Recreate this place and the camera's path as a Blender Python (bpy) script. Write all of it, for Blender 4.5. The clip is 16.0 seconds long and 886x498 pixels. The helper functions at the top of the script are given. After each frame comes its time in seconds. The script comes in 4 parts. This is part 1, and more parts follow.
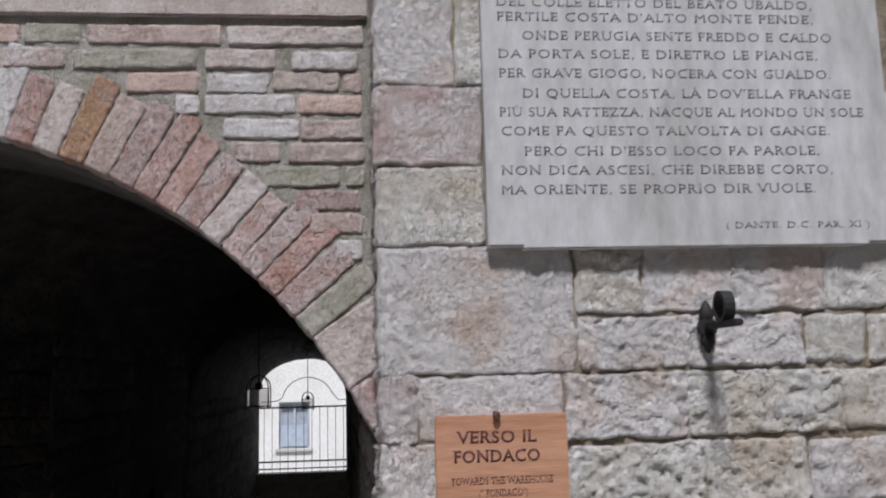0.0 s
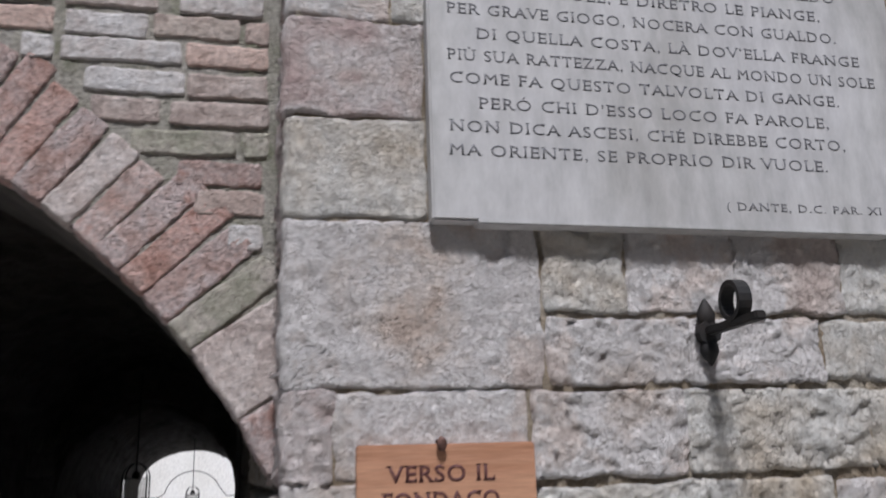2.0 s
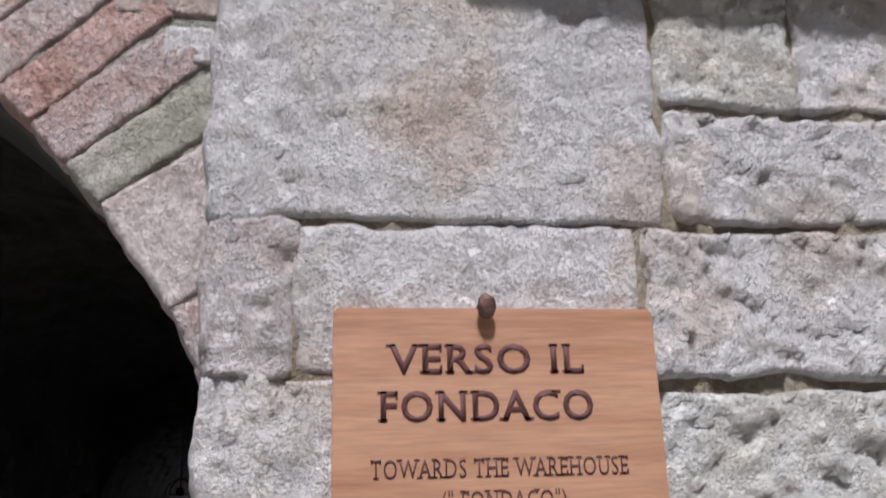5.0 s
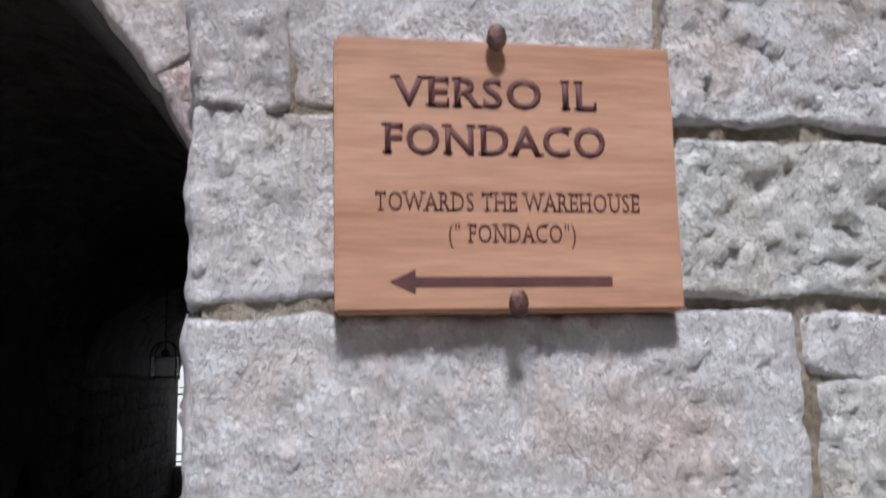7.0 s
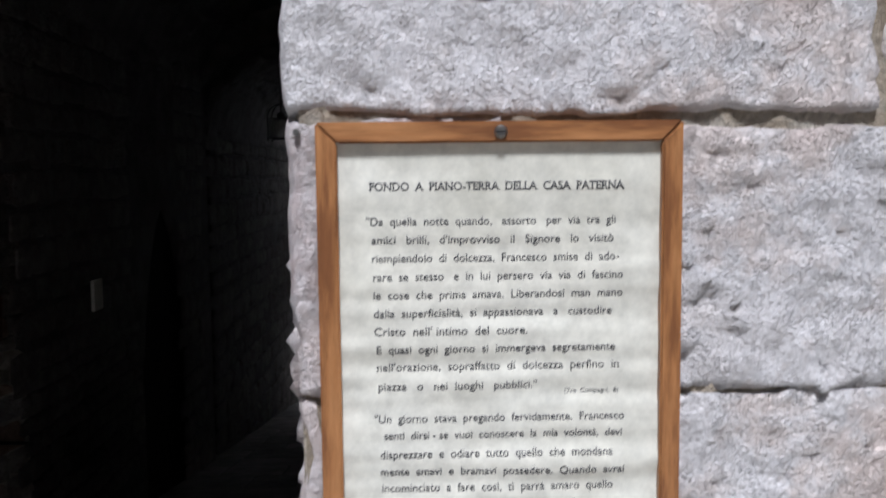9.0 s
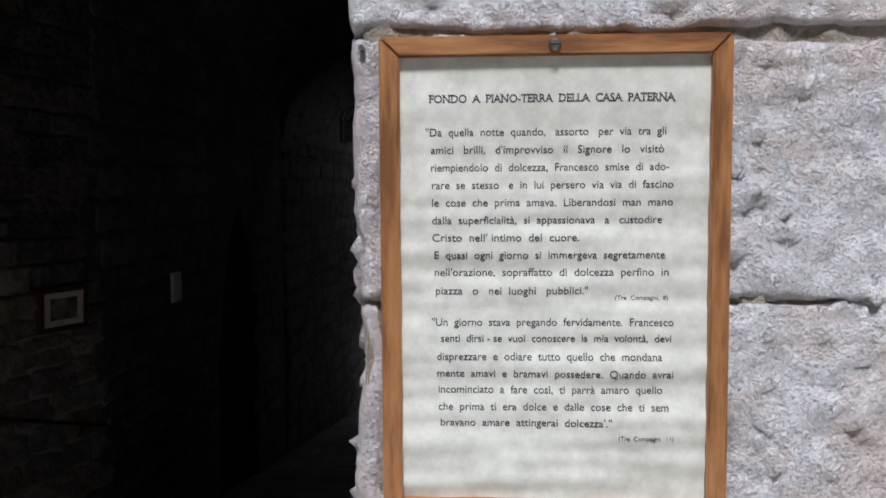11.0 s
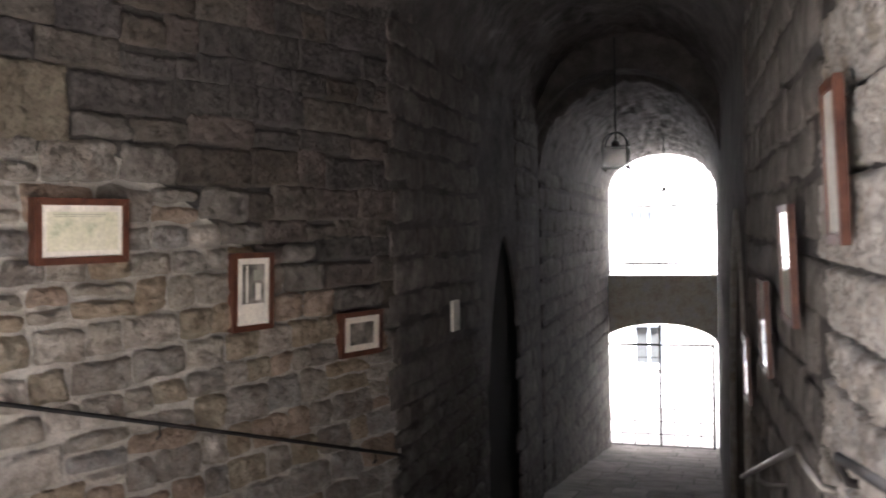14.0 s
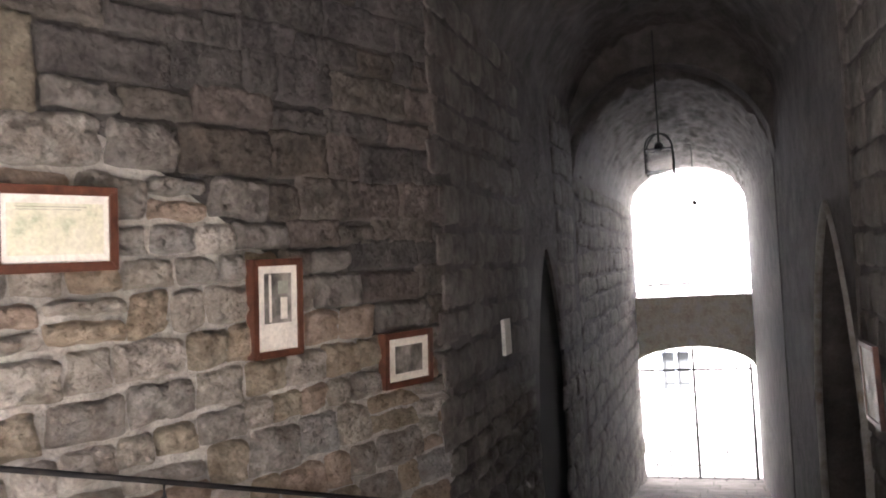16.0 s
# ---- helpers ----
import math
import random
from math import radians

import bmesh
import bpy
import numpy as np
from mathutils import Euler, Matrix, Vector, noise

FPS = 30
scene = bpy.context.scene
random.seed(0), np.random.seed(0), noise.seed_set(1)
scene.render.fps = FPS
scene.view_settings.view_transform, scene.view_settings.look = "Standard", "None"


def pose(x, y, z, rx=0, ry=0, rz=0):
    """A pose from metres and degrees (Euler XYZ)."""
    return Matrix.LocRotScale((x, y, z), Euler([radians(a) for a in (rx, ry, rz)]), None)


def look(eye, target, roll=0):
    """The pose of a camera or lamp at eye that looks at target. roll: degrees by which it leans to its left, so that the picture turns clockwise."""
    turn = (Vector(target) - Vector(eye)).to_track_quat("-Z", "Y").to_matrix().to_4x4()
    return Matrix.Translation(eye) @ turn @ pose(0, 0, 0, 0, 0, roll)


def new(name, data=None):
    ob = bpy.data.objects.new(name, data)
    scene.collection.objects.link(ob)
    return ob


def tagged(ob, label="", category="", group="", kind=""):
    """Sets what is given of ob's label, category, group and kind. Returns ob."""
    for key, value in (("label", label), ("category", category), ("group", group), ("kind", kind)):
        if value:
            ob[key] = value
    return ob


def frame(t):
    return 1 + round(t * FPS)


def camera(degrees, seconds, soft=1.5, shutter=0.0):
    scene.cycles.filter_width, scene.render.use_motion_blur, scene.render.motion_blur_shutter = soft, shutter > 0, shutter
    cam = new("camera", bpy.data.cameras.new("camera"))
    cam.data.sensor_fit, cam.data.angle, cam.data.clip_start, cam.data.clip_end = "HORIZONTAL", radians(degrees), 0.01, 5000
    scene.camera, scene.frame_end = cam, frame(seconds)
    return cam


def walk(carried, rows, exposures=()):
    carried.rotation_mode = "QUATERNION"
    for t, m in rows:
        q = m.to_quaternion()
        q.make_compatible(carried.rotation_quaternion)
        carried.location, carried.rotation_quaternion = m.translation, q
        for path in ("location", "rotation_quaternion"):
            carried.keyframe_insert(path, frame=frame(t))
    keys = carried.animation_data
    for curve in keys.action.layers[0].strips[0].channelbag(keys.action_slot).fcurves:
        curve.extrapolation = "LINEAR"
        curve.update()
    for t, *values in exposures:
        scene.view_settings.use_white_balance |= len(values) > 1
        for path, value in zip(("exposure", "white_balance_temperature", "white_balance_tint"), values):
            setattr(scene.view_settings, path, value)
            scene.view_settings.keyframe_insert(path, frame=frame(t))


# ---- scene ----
cam = camera(54.8, 16.0, soft=1.8, shutter=0.5)
PATH = [
    (0, (0.017, 0.035, 2.272), (0.198, 2.004, 2.567), -1.5),
    (0.5, (-0.063, 0.144, 2.265), (0.106, 2.121, 2.521), -1.2),
    (1, (-0.138, 0.26, 2.286), (0.059, 2.228, 2.584), -2.6),
    (1.5, (-0.118, 0.379, 2.23), (0.197, 2.317, 2.61), -1.5),
    (2, (0.013, 0.588, 2.128), (0.423, 2.478, 2.637), -1.8),
    (2.5, (0.053, 0.722, 2.133), (0.46, 2.565, 2.795), -2.9),
    (3, (0.057, 0.913, 1.975), (0.408, 2.696, 2.81), -1.9),
    (3.5, (0.04, 1.025, 1.974), (0.417, 2.815, 2.782), -1.6),
    (4, (0.119, 1.111, 1.958), (0.458, 2.941, 2.688), -0.9),
    (4.5, (0.169, 1.208, 1.997), (0.433, 3.08, 2.649), -1.7),
    (7, (0.149, 1.343, 1.874), (0.468, 3.294, 2.178), -1.3),
    (7.5, (0.152, 1.336, 1.779), (0.36, 3.308, 2.042), -0.3),
    (8, (0.164, 1.327, 1.694), (0.312, 3.312, 1.895), -0.8),
    (8.5, (0.175, 1.314, 1.639), (0.31, 3.31, 1.638), 0.2),
    (9, (0.172, 1.286, 1.547), (0.231, 3.278, 1.378), -0.6),
    (11.5, (0.187, 1.232, 1.45), (0.048, 3.223, 1.318), -0.2),
    (12, (0.116, 1.226, 1.45), (-0.098, 3.211, 1.326), -0.7),
    (12.5, (-0.057, 1.261, 1.461), (-0.463, 3.214, 1.32), -1.9),
    (13, (-0.219, 1.274, 1.491), (-0.75, 3.197, 1.359), -1.8),
    (13.5, (-0.265, 1.45, 1.357), (-0.794, 3.378, 1.333), -1.1),
    (14, (-0.351, 1.5, 1.345), (-0.948, 3.409, 1.303), -1.2),
    (14.5, (-0.592, 1.631, 1.375), (-1.278, 3.51, 1.349), -4.8),
    (15, (-0.753, 1.767, 1.34), (-1.4, 3.66, 1.346), -6.1),
    (15.5, (-0.805, 2.03, 1.184), (-1.446, 3.923, 1.273), -2.9),
    (16, (-0.885, 2.24, 1.188), (-1.479, 4.15, 1.23), -3.3),
]
walk(cam, [(t, look(eye, target, roll)) for t, eye, target, roll in PATH],
     exposures=[(0.0, -0.24, 6000, 13), (2.0, -0.3, 6000, 13), (3.5, -0.06, 5950, 13), (4.5, 0.03, 5950, 13), (7.0, 0.0, 5750, 12), (8.5, 0.07, 5700, 12), (9.0, 0.05, 5700, 12), (11.5, -0.1, 5700, 11), (12.0, 0.0, 5750, 11), (12.5, 0.33, 5850, 11), (13.0, 1.6, 6050, 12), (13.5, 2.78, 6200, 14), (14.0, 3.4, 6250, 16), (14.5, 4.05, 6300, 17), (16.0, 4.18, 6300, 18)])

# ---- sky and sun ----
world = bpy.data.worlds.new("sky")
scene.world = world
world.use_nodes = True
wn = world.node_tree.nodes
sky = wn.new("ShaderNodeTexSky")
sky.sky_type = "NISHITA"
sky.sun_disc = False
sky.sun_elevation, sky.sun_rotation = radians(58), radians(184.6)
sky.air_density, sky.dust_density, sky.ozone_density = 1.0, 3.0, 1.0
world.node_tree.links.new(sky.outputs[0], wn["Background"].inputs["Color"])
wn["Background"].inputs["Strength"].default_value = 0.055
sun = new("sun", bpy.data.lights.new("sun", "SUN"))
sun.data.energy, sun.data.angle, sun.data.color = 4.8, radians(9), (1.0, 0.975, 0.95)
sun.matrix_world = look((-0.3, -3.75, 6.2), (0, 0, 0))


# ---- materials ----
def socket(tree, node, name, value):
    if isinstance(value, bpy.types.NodeSocket):
        tree.links.new(value, node.inputs[name])
    else:
        node.inputs[name].default_value = value


def material(name, colours, scale=6.0, fine=40.0, rough=0.85, bump=0.3, depth=0.01, vary=0.0, tint=None, metal=0.0, stretch=(1, 1, 1), spread=0.18, chip=0.0, chips=1.0, speck=1.0):
    """Two-scale noise over a colour ramp, with relief. vary: how far pieces differ in lightness. tint: a second ramp picked per piece."""
    m = bpy.data.materials.new(name)
    m.use_nodes = True
    t = m.node_tree
    n = t.nodes
    bsdf = n["Principled BSDF"]
    place = n.new("ShaderNodeNewGeometry").outputs["Position"]
    mapping = n.new("ShaderNodeMapping")
    mapping.inputs["Scale"].default_value = stretch
    t.links.new(place, mapping.inputs["Vector"])
    info = n.new("ShaderNodeObjectInfo")
    coarse = n.new("ShaderNodeTexNoise")
    coarse.inputs["Scale"].default_value, coarse.inputs["Detail"].default_value, coarse.inputs["Roughness"].default_value = scale, 6.0, 0.62
    t.links.new(mapping.outputs[0], coarse.inputs["Vector"])
    small = n.new("ShaderNodeTexNoise")
    small.inputs["Scale"].default_value, small.inputs["Detail"].default_value, small.inputs["Roughness"].default_value = fine, 5.0, 0.65
    t.links.new(mapping.outputs[0], small.inputs["Vector"])

    def ramp(stops):
        r = n.new("ShaderNodeValToRGB")
        while len(r.color_ramp.elements) < len(stops):
            r.color_ramp.elements.new(0.5)
        lo, hi = 0.5 - spread, 0.5 + spread
        for i, (e, c) in enumerate(zip(r.color_ramp.elements, stops)):
            e.position = lo + (hi - lo) * i / max(1, len(stops) - 1)
            e.color = (*c, 1)
        return r

    base = ramp(colours)
    t.links.new(coarse.outputs["Fac"], base.inputs["Fac"])
    colour = base.outputs["Color"]
    if tint:
        pick = n.new("ShaderNodeValToRGB")
        pick.color_ramp.interpolation = "CONSTANT"
        while len(pick.color_ramp.elements) < len(tint):
            pick.color_ramp.elements.new(0.5)
        for i, (e, c) in enumerate(zip(pick.color_ramp.elements, tint)):
            e.position, e.color = i / len(tint), (*c, 1)
        t.links.new(info.outputs["Random"], pick.inputs["Fac"])
        mix = n.new("ShaderNodeMix")
        mix.data_type = "RGBA"
        mix.blend_type = "MULTIPLY"
        mix.inputs["Factor"].default_value = 1.0
        t.links.new(colour, mix.inputs["A"])
        t.links.new(pick.outputs["Color"], mix.inputs["B"])
        colour = mix.outputs["Result"]
    level = n.new("ShaderNodeMapRange")
    level.inputs["From Min"].default_value, level.inputs["From Max"].default_value = 0.3, 0.7
    level.inputs["To Min"].default_value, level.inputs["To Max"].default_value = 1 - 0.18 * speck, 1 + 0.14 * speck
    t.links.new(small.outputs["Fac"], level.inputs["Value"])
    factor = level.outputs["Result"]
    if vary:
        piece = n.new("ShaderNodeMapRange")
        piece.inputs["To Min"].default_value, piece.inputs["To Max"].default_value = 1 - vary, 1 + vary * 0.6
        t.links.new(info.outputs["Random"], piece.inputs["Value"])
        times = n.new("ShaderNodeMath")
        times.operation = "MULTIPLY"
        t.links.new(factor, times.inputs[0])
        t.links.new(piece.outputs["Result"], times.inputs[1])
        factor = times.outputs[0]
    scaled = n.new("ShaderNodeVectorMath")
    scaled.operation = "SCALE"
    t.links.new(colour, scaled.inputs[0])
    t.links.new(factor, scaled.inputs["Scale"])
    t.links.new(scaled.outputs[0], bsdf.inputs["Base Color"])
    bsdf.inputs["Roughness"].default_value = rough
    bsdf.inputs["Metallic"].default_value = metal
    if bump:
        both = n.new("ShaderNodeMath")
        both.operation = "MULTIPLY_ADD"
        both.inputs[1].default_value = 0.35
        half = n.new("ShaderNodeMath")
        half.operation = "MULTIPLY"
        half.inputs[1].default_value = 0.6
        t.links.new(small.outputs["Fac"], half.inputs[0])
        t.links.new(coarse.outputs["Fac"], both.inputs[0])
        t.links.new(half.outputs[0], both.inputs[2])
        height = both.outputs[0]
        if chip:
            # broken facets: each cell is a small plane tilted its own way
            bend = n.new("ShaderNodeVectorMath")
            bend.operation = "MULTIPLY_ADD"
            bend.inputs[1].default_value = (0.03, 0.03, 0.03)
            t.links.new(small.outputs["Color"], bend.inputs[0])
            t.links.new(mapping.outputs[0], bend.inputs[2])
            for size, weight in ((chip, 0.8), (chip * 2.7, 0.75)):
                cells = n.new("ShaderNodeTexVoronoi")
                cells.inputs["Scale"].default_value = size
                t.links.new(bend.outputs[0], cells.inputs["Vector"])
                offset = n.new("ShaderNodeVectorMath")
                offset.operation = "SUBTRACT"
                t.links.new(bend.outputs[0], offset.inputs[0])
                t.links.new(cells.outputs["Position"], offset.inputs[1])
                lean = n.new("ShaderNodeVectorMath")
                lean.operation = "SUBTRACT"
                lean.inputs[1].default_value = (0.5, 0.5, 0.5)
                t.links.new(cells.outputs["Color"], lean.inputs[0])
                facet = n.new("ShaderNodeVectorMath")
                facet.operation = "DOT_PRODUCT"
                t.links.new(offset.outputs[0], facet.inputs[0])
                t.links.new(lean.outputs[0], facet.inputs[1])
                add = n.new("ShaderNodeMath")
                add.operation = "MULTIPLY_ADD"
                add.inputs[1].default_value = size * 1.3 * weight * chips
                t.links.new(facet.outputs["Value"], add.inputs[0])
                t.links.new(height, add.inputs[2])
                step = n.new("ShaderNodeMath")
                step.operation = "MULTIPLY_ADD"
                step.inputs[1].default_value = 0.22 * weight * chips
                t.links.new(cells.outputs["Color"], step.inputs[0])
                t.links.new(add.outputs[0], step.inputs[2])
                height = step.outputs[0]
        relief = n.new("ShaderNodeBump")
        relief.inputs["Strength"].default_value, relief.inputs["Distance"].default_value = bump, depth
        t.links.new(height, relief.inputs["Height"])
        t.links.new(relief.outputs[0], bsdf.inputs["Normal"])
    return m


def plain(name, colour, rough=0.6, metal=0.0):
    return material(name, [tuple(c * 0.85 for c in colour), colour, tuple(min(1, c * 1.1) for c in colour)], 9, 60, rough, 0.15, 0.002, metal=metal)


LIMESTONE = material("pale_limestone", [(0.61, 0.495, 0.42), (0.675, 0.605, 0.555), (0.72, 0.68, 0.66), (0.73, 0.70, 0.685), (0.70, 0.615, 0.565), (0.63, 0.525, 0.475)], 4, 130, 0.9, 0.8, 0.015, 0.06, chip=42, chips=1.0, speck=0.5, spread=0.18)
PINKSTONE = material("pink_limestone", [(0.50, 0.36, 0.34), (0.61, 0.50, 0.47), (0.68, 0.62, 0.60), (0.64, 0.55, 0.51), (0.48, 0.33, 0.31)], 6, 130, 0.9, 0.8, 0.018, 0.06, chip=44, chips=1.0, speck=0.5, spread=0.2)
WARMSTONE = material("yellowish_limestone", [(0.56, 0.47, 0.36), (0.65, 0.60, 0.53), (0.71, 0.695, 0.66), (0.66, 0.59, 0.50)], 5, 130, 0.9, 0.8, 0.015, 0.07, chip=40, chips=1.0, speck=0.5, spread=0.22)
MORTAR = material("lime_mortar", [(0.30, 0.225, 0.15), (0.48, 0.40, 0.30), (0.60, 0.54, 0.45)], 16, 140, 0.95, 0.9, 0.010, chip=80, speck=1.6)
MOSSY = material("mossy_mortar", [(0.34, 0.345, 0.24), (0.50, 0.475, 0.40), (0.60, 0.565, 0.505), (0.50, 0.465, 0.40)], 7, 120, 0.95, 0.95, 0.012, chip=70, speck=1.5)
BRICK = material("pale_pink_brick", [(0.50, 0.41, 0.375), (0.62, 0.535, 0.495), (0.69, 0.625, 0.595)], 11, 110, 0.92, 0.8, 0.008, 0.12,
                 [(1.0, 0.97, 0.95), (1.0, 0.93, 0.89), (1.06, 1.06, 1.06), (0.95, 0.94, 0.90), (1.02, 0.89, 0.83)], chip=60, chips=0.9, speck=1.3)
REDBRICK = material("worn_red_brick", [(0.46, 0.29, 0.245), (0.59, 0.43, 0.39), (0.66, 0.55, 0.53), (0.55, 0.34, 0.29)], 12, 110, 0.92, 0.9, 0.010, 0.12,
                    [(1.0, 0.98, 0.96), (1.02, 0.93, 0.89), (1.06, 1.08, 1.08), (1.02, 0.88, 0.82), (1.06, 1.04, 1.01)], chip=54, chips=1.2, speck=1.4)
GREENBRICK = material("lichened_brick", [(0.33, 0.33, 0.25), (0.46, 0.43, 0.36), (0.56, 0.50, 0.455)], 11, 110, 0.93, 0.8, 0.008, chip=60, chips=0.9, speck=1.3)
ORANGEBRICK = material("ochre_brick", [(0.50, 0.33, 0.17), (0.52, 0.31, 0.21), (0.48, 0.38, 0.33)], 20, 110, 0.92, 0.9, 0.010, chip=54, chips=1.1, speck=1.3)
WHITEBRICK = material("limewashed_brick", [(0.55, 0.48, 0.45), (0.67, 0.635, 0.615), (0.73, 0.715, 0.71)], 11, 110, 0.92, 0.8, 0.008, chip=60, chips=0.8, speck=1.3)
RUBBLE = material("grey_rubble_stone", [(0.25, 0.21, 0.172), (0.41, 0.367, 0.316), (0.56, 0.52, 0.465)], 8, 80, 0.88, 1.0, 0.020, 0.2,
                  [(1, 1, 1), (1.02, 0.95, 0.80), (0.92, 0.95, 1.0), (1.02, 0.90, 0.74), (0.78, 0.77, 0.76), (1.15, 1.14, 1.12), (0.92, 0.78, 0.68), (0.88, 0.87, 0.83)], chip=24, chips=2.2)
# Shaded copy of the wall stone: the upper wall's dimness is in its colour.
ASHLAR = material("shade_dark_dressed_stone", [(0.040, 0.035, 0.031), (0.074, 0.066, 0.059), (0.108, 0.097, 0.087)], 6, 60, 0.9, 0.9, 0.014, 0.3,
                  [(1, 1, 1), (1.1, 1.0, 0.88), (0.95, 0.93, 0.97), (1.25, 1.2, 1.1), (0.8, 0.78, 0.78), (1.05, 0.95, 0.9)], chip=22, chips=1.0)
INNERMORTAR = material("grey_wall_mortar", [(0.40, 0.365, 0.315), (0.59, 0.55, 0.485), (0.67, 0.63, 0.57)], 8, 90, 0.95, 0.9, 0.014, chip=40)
# Mortar, then stone, with shade mixed into the colour for dim parts.
UPPERMORTAR = material("shade_dark_mortar", [(0.050, 0.045, 0.040), (0.085, 0.077, 0.069), (0.115, 0.104, 0.094)], 8, 80, 0.95, 0.9, 0.012, chip=40)
MIDSTONE = material("shade_dimmed_stone", [(0.083, 0.073, 0.062), (0.137, 0.122, 0.106), (0.19, 0.173, 0.153)], 8, 60, 0.9, 0.9, 0.016, 0.2, chip=20)
# Near-black for the shade inside the pointed openings.
SHADEBLACK = plain("recess_shade_black", (0.009, 0.008, 0.007), 0.9)
# Inner wall stone: the rubble's colour brought down to stand for less light.
INNERSTONE = material("shaded_brown_stone", [(0.066, 0.054, 0.045), (0.112, 0.096, 0.083), (0.158, 0.138, 0.12)], 8, 60, 0.9, 0.9, 0.014, 0.25, chip=20)
# Plaster of vaults and inner walls, with the passage's dimness in its tone.
PLASTER = material("shaded_rough_plaster", [(0.040, 0.035, 0.030), (0.070, 0.060, 0.054), (0.105, 0.092, 0.082)], 4, 40, 0.93, 0.8, 0.014, chip=16)
# Plaster coloured as dark as the shaded underside of the arch.
DARKPLASTER = material("shade_dark_plaster", [(0.048, 0.042, 0.038), (0.08, 0.072, 0.064), (0.12, 0.104, 0.092)], 6, 34, 0.93, 0.45, 0.008, chip=14)
# Paving tone pulled well below the alley's to carry the passage's shade.
PAVING = material("shaded_worn_paving", [(0.11, 0.098, 0.086), (0.165, 0.15, 0.135), (0.22, 0.20, 0.18)], 4, 40, 0.95, 0.6, 0.010, 0.25, chip=14)
MARBLE = material("grey_white_marble", [(0.37, 0.36, 0.345), (0.475, 0.47, 0.465), (0.515, 0.51, 0.515)], 3.5, 30, 0.5, 0.08, 0.003, stretch=(1, 1, 0.35))
LETTERING = plain("grey_inlaid_lettering", (0.17, 0.17, 0.18), 0.7)
BOARD = material("sign_board_wood", [(0.36, 0.17, 0.092), (0.45, 0.235, 0.14), (0.50, 0.275, 0.165)], 7, 60, 0.6, 0.2, 0.002, stretch=(0.3, 1, 4.5), spread=0.15)
BURNT = plain("burnt_brown_lettering", (0.10, 0.034, 0.030), 0.7)
OAK = material("varnished_oak", [(0.17, 0.066, 0.022), (0.29, 0.125, 0.042), (0.37, 0.17, 0.062)], 70, 260, 0.42, 0.35, 0.002, stretch=(1, 1, 0.12), spread=0.13)
OAKACROSS = material("varnished_oak_across", [(0.17, 0.066, 0.022), (0.29, 0.125, 0.042), (0.37, 0.17, 0.062)], 70, 260, 0.42, 0.35, 0.002, stretch=(0.12, 1, 1), spread=0.13)
PAPER = material("cream_paper", [(0.525, 0.505, 0.42), (0.60, 0.58, 0.495), (0.635, 0.62, 0.54)], 5, 50, 0.6, 0.05, 0.002)
INK = plain("black_ink", (0.045, 0.045, 0.05), 0.7)
IRON = material("black_wrought_iron", [(0.008, 0.008, 0.009), (0.015, 0.014, 0.014), (0.028, 0.021, 0.018)], 20, 120, 0.7, 0.3, 0.003, metal=0.2)
NAIL = material("rusty_forged_iron", [(0.05, 0.028, 0.022), (0.11, 0.055, 0.042), (0.17, 0.09, 0.07)], 60, 200, 0.6, 0.5, 0.003, metal=0.4)
STEEL = plain("worn_steel", (0.25, 0.24, 0.22), 0.4, 0.9)
REDWOOD = material("reddish_brown_frame_wood", [(0.045, 0.016, 0.010), (0.085, 0.031, 0.018), (0.12, 0.047, 0.028)], 16, 80, 0.4, 0.2, 0.002)
MAT = plain("cream_mount_card", (0.70, 0.66, 0.58), 0.8)
SKETCH = material("faded_green_map_print", [(0.40, 0.43, 0.30), (0.60, 0.58, 0.43), (0.64, 0.61, 0.48), (0.64, 0.61, 0.48)], 9, 60, 0.7, 0.0, spread=0.16)
SKETCHINK = plain("faded_grey_ink", (0.30, 0.31, 0.25), 0.8)
PHOTO = material("grey_photograph", [(0.05, 0.045, 0.04), (0.16, 0.145, 0.125), (0.34, 0.31, 0.27)], 12, 40, 0.5, 0.0)
RENDER = material("pale_ochre_render", [(0.74, 0.72, 0.68), (0.82, 0.805, 0.77), (0.85, 0.84, 0.82)], 1.2, 20, 0.9, 0.2, 0.01)
SHUTTER = plain("grey_blue_shutter", (0.46, 0.52, 0.61), 0.6)
STREETSTONE = material("light_street_paving", [(0.42, 0.40, 0.37), (0.53, 0.51, 0.475), (0.60, 0.58, 0.545)], 2, 30, 0.85, 0.3, 0.01)
GLAZED = material("glazed_print", [(0.50, 0.48, 0.42), (0.66, 0.64, 0.57), (0.72, 0.70, 0.64)], 6, 50, 0.06, 0.0)
FARPAVING = material("bright_far_paving", [(0.46, 0.44, 0.40), (0.58, 0.56, 0.52), (0.64, 0.62, 0.58)], 2, 30, 0.85, 0.3, 0.01)
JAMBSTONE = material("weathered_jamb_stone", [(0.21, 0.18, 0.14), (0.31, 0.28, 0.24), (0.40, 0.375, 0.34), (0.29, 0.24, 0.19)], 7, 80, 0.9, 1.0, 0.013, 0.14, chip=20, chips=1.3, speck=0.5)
OCHRESTONE = material("yellowed_dressed_block", [(0.09, 0.074, 0.052), (0.145, 0.122, 0.088), (0.195, 0.168, 0.125)], 9, 70, 0.9, 0.9, 0.012, chip=24)
# Brown masonry lifted almost to white, making up for light it lacks.
LINTEL = material("brightened_lintel_masonry", [(0.658, 0.576, 0.509), (0.8, 0.789, 0.707), (0.8, 0.8, 0.8)], 5, 40, 0.9, 0.5, 0.012)
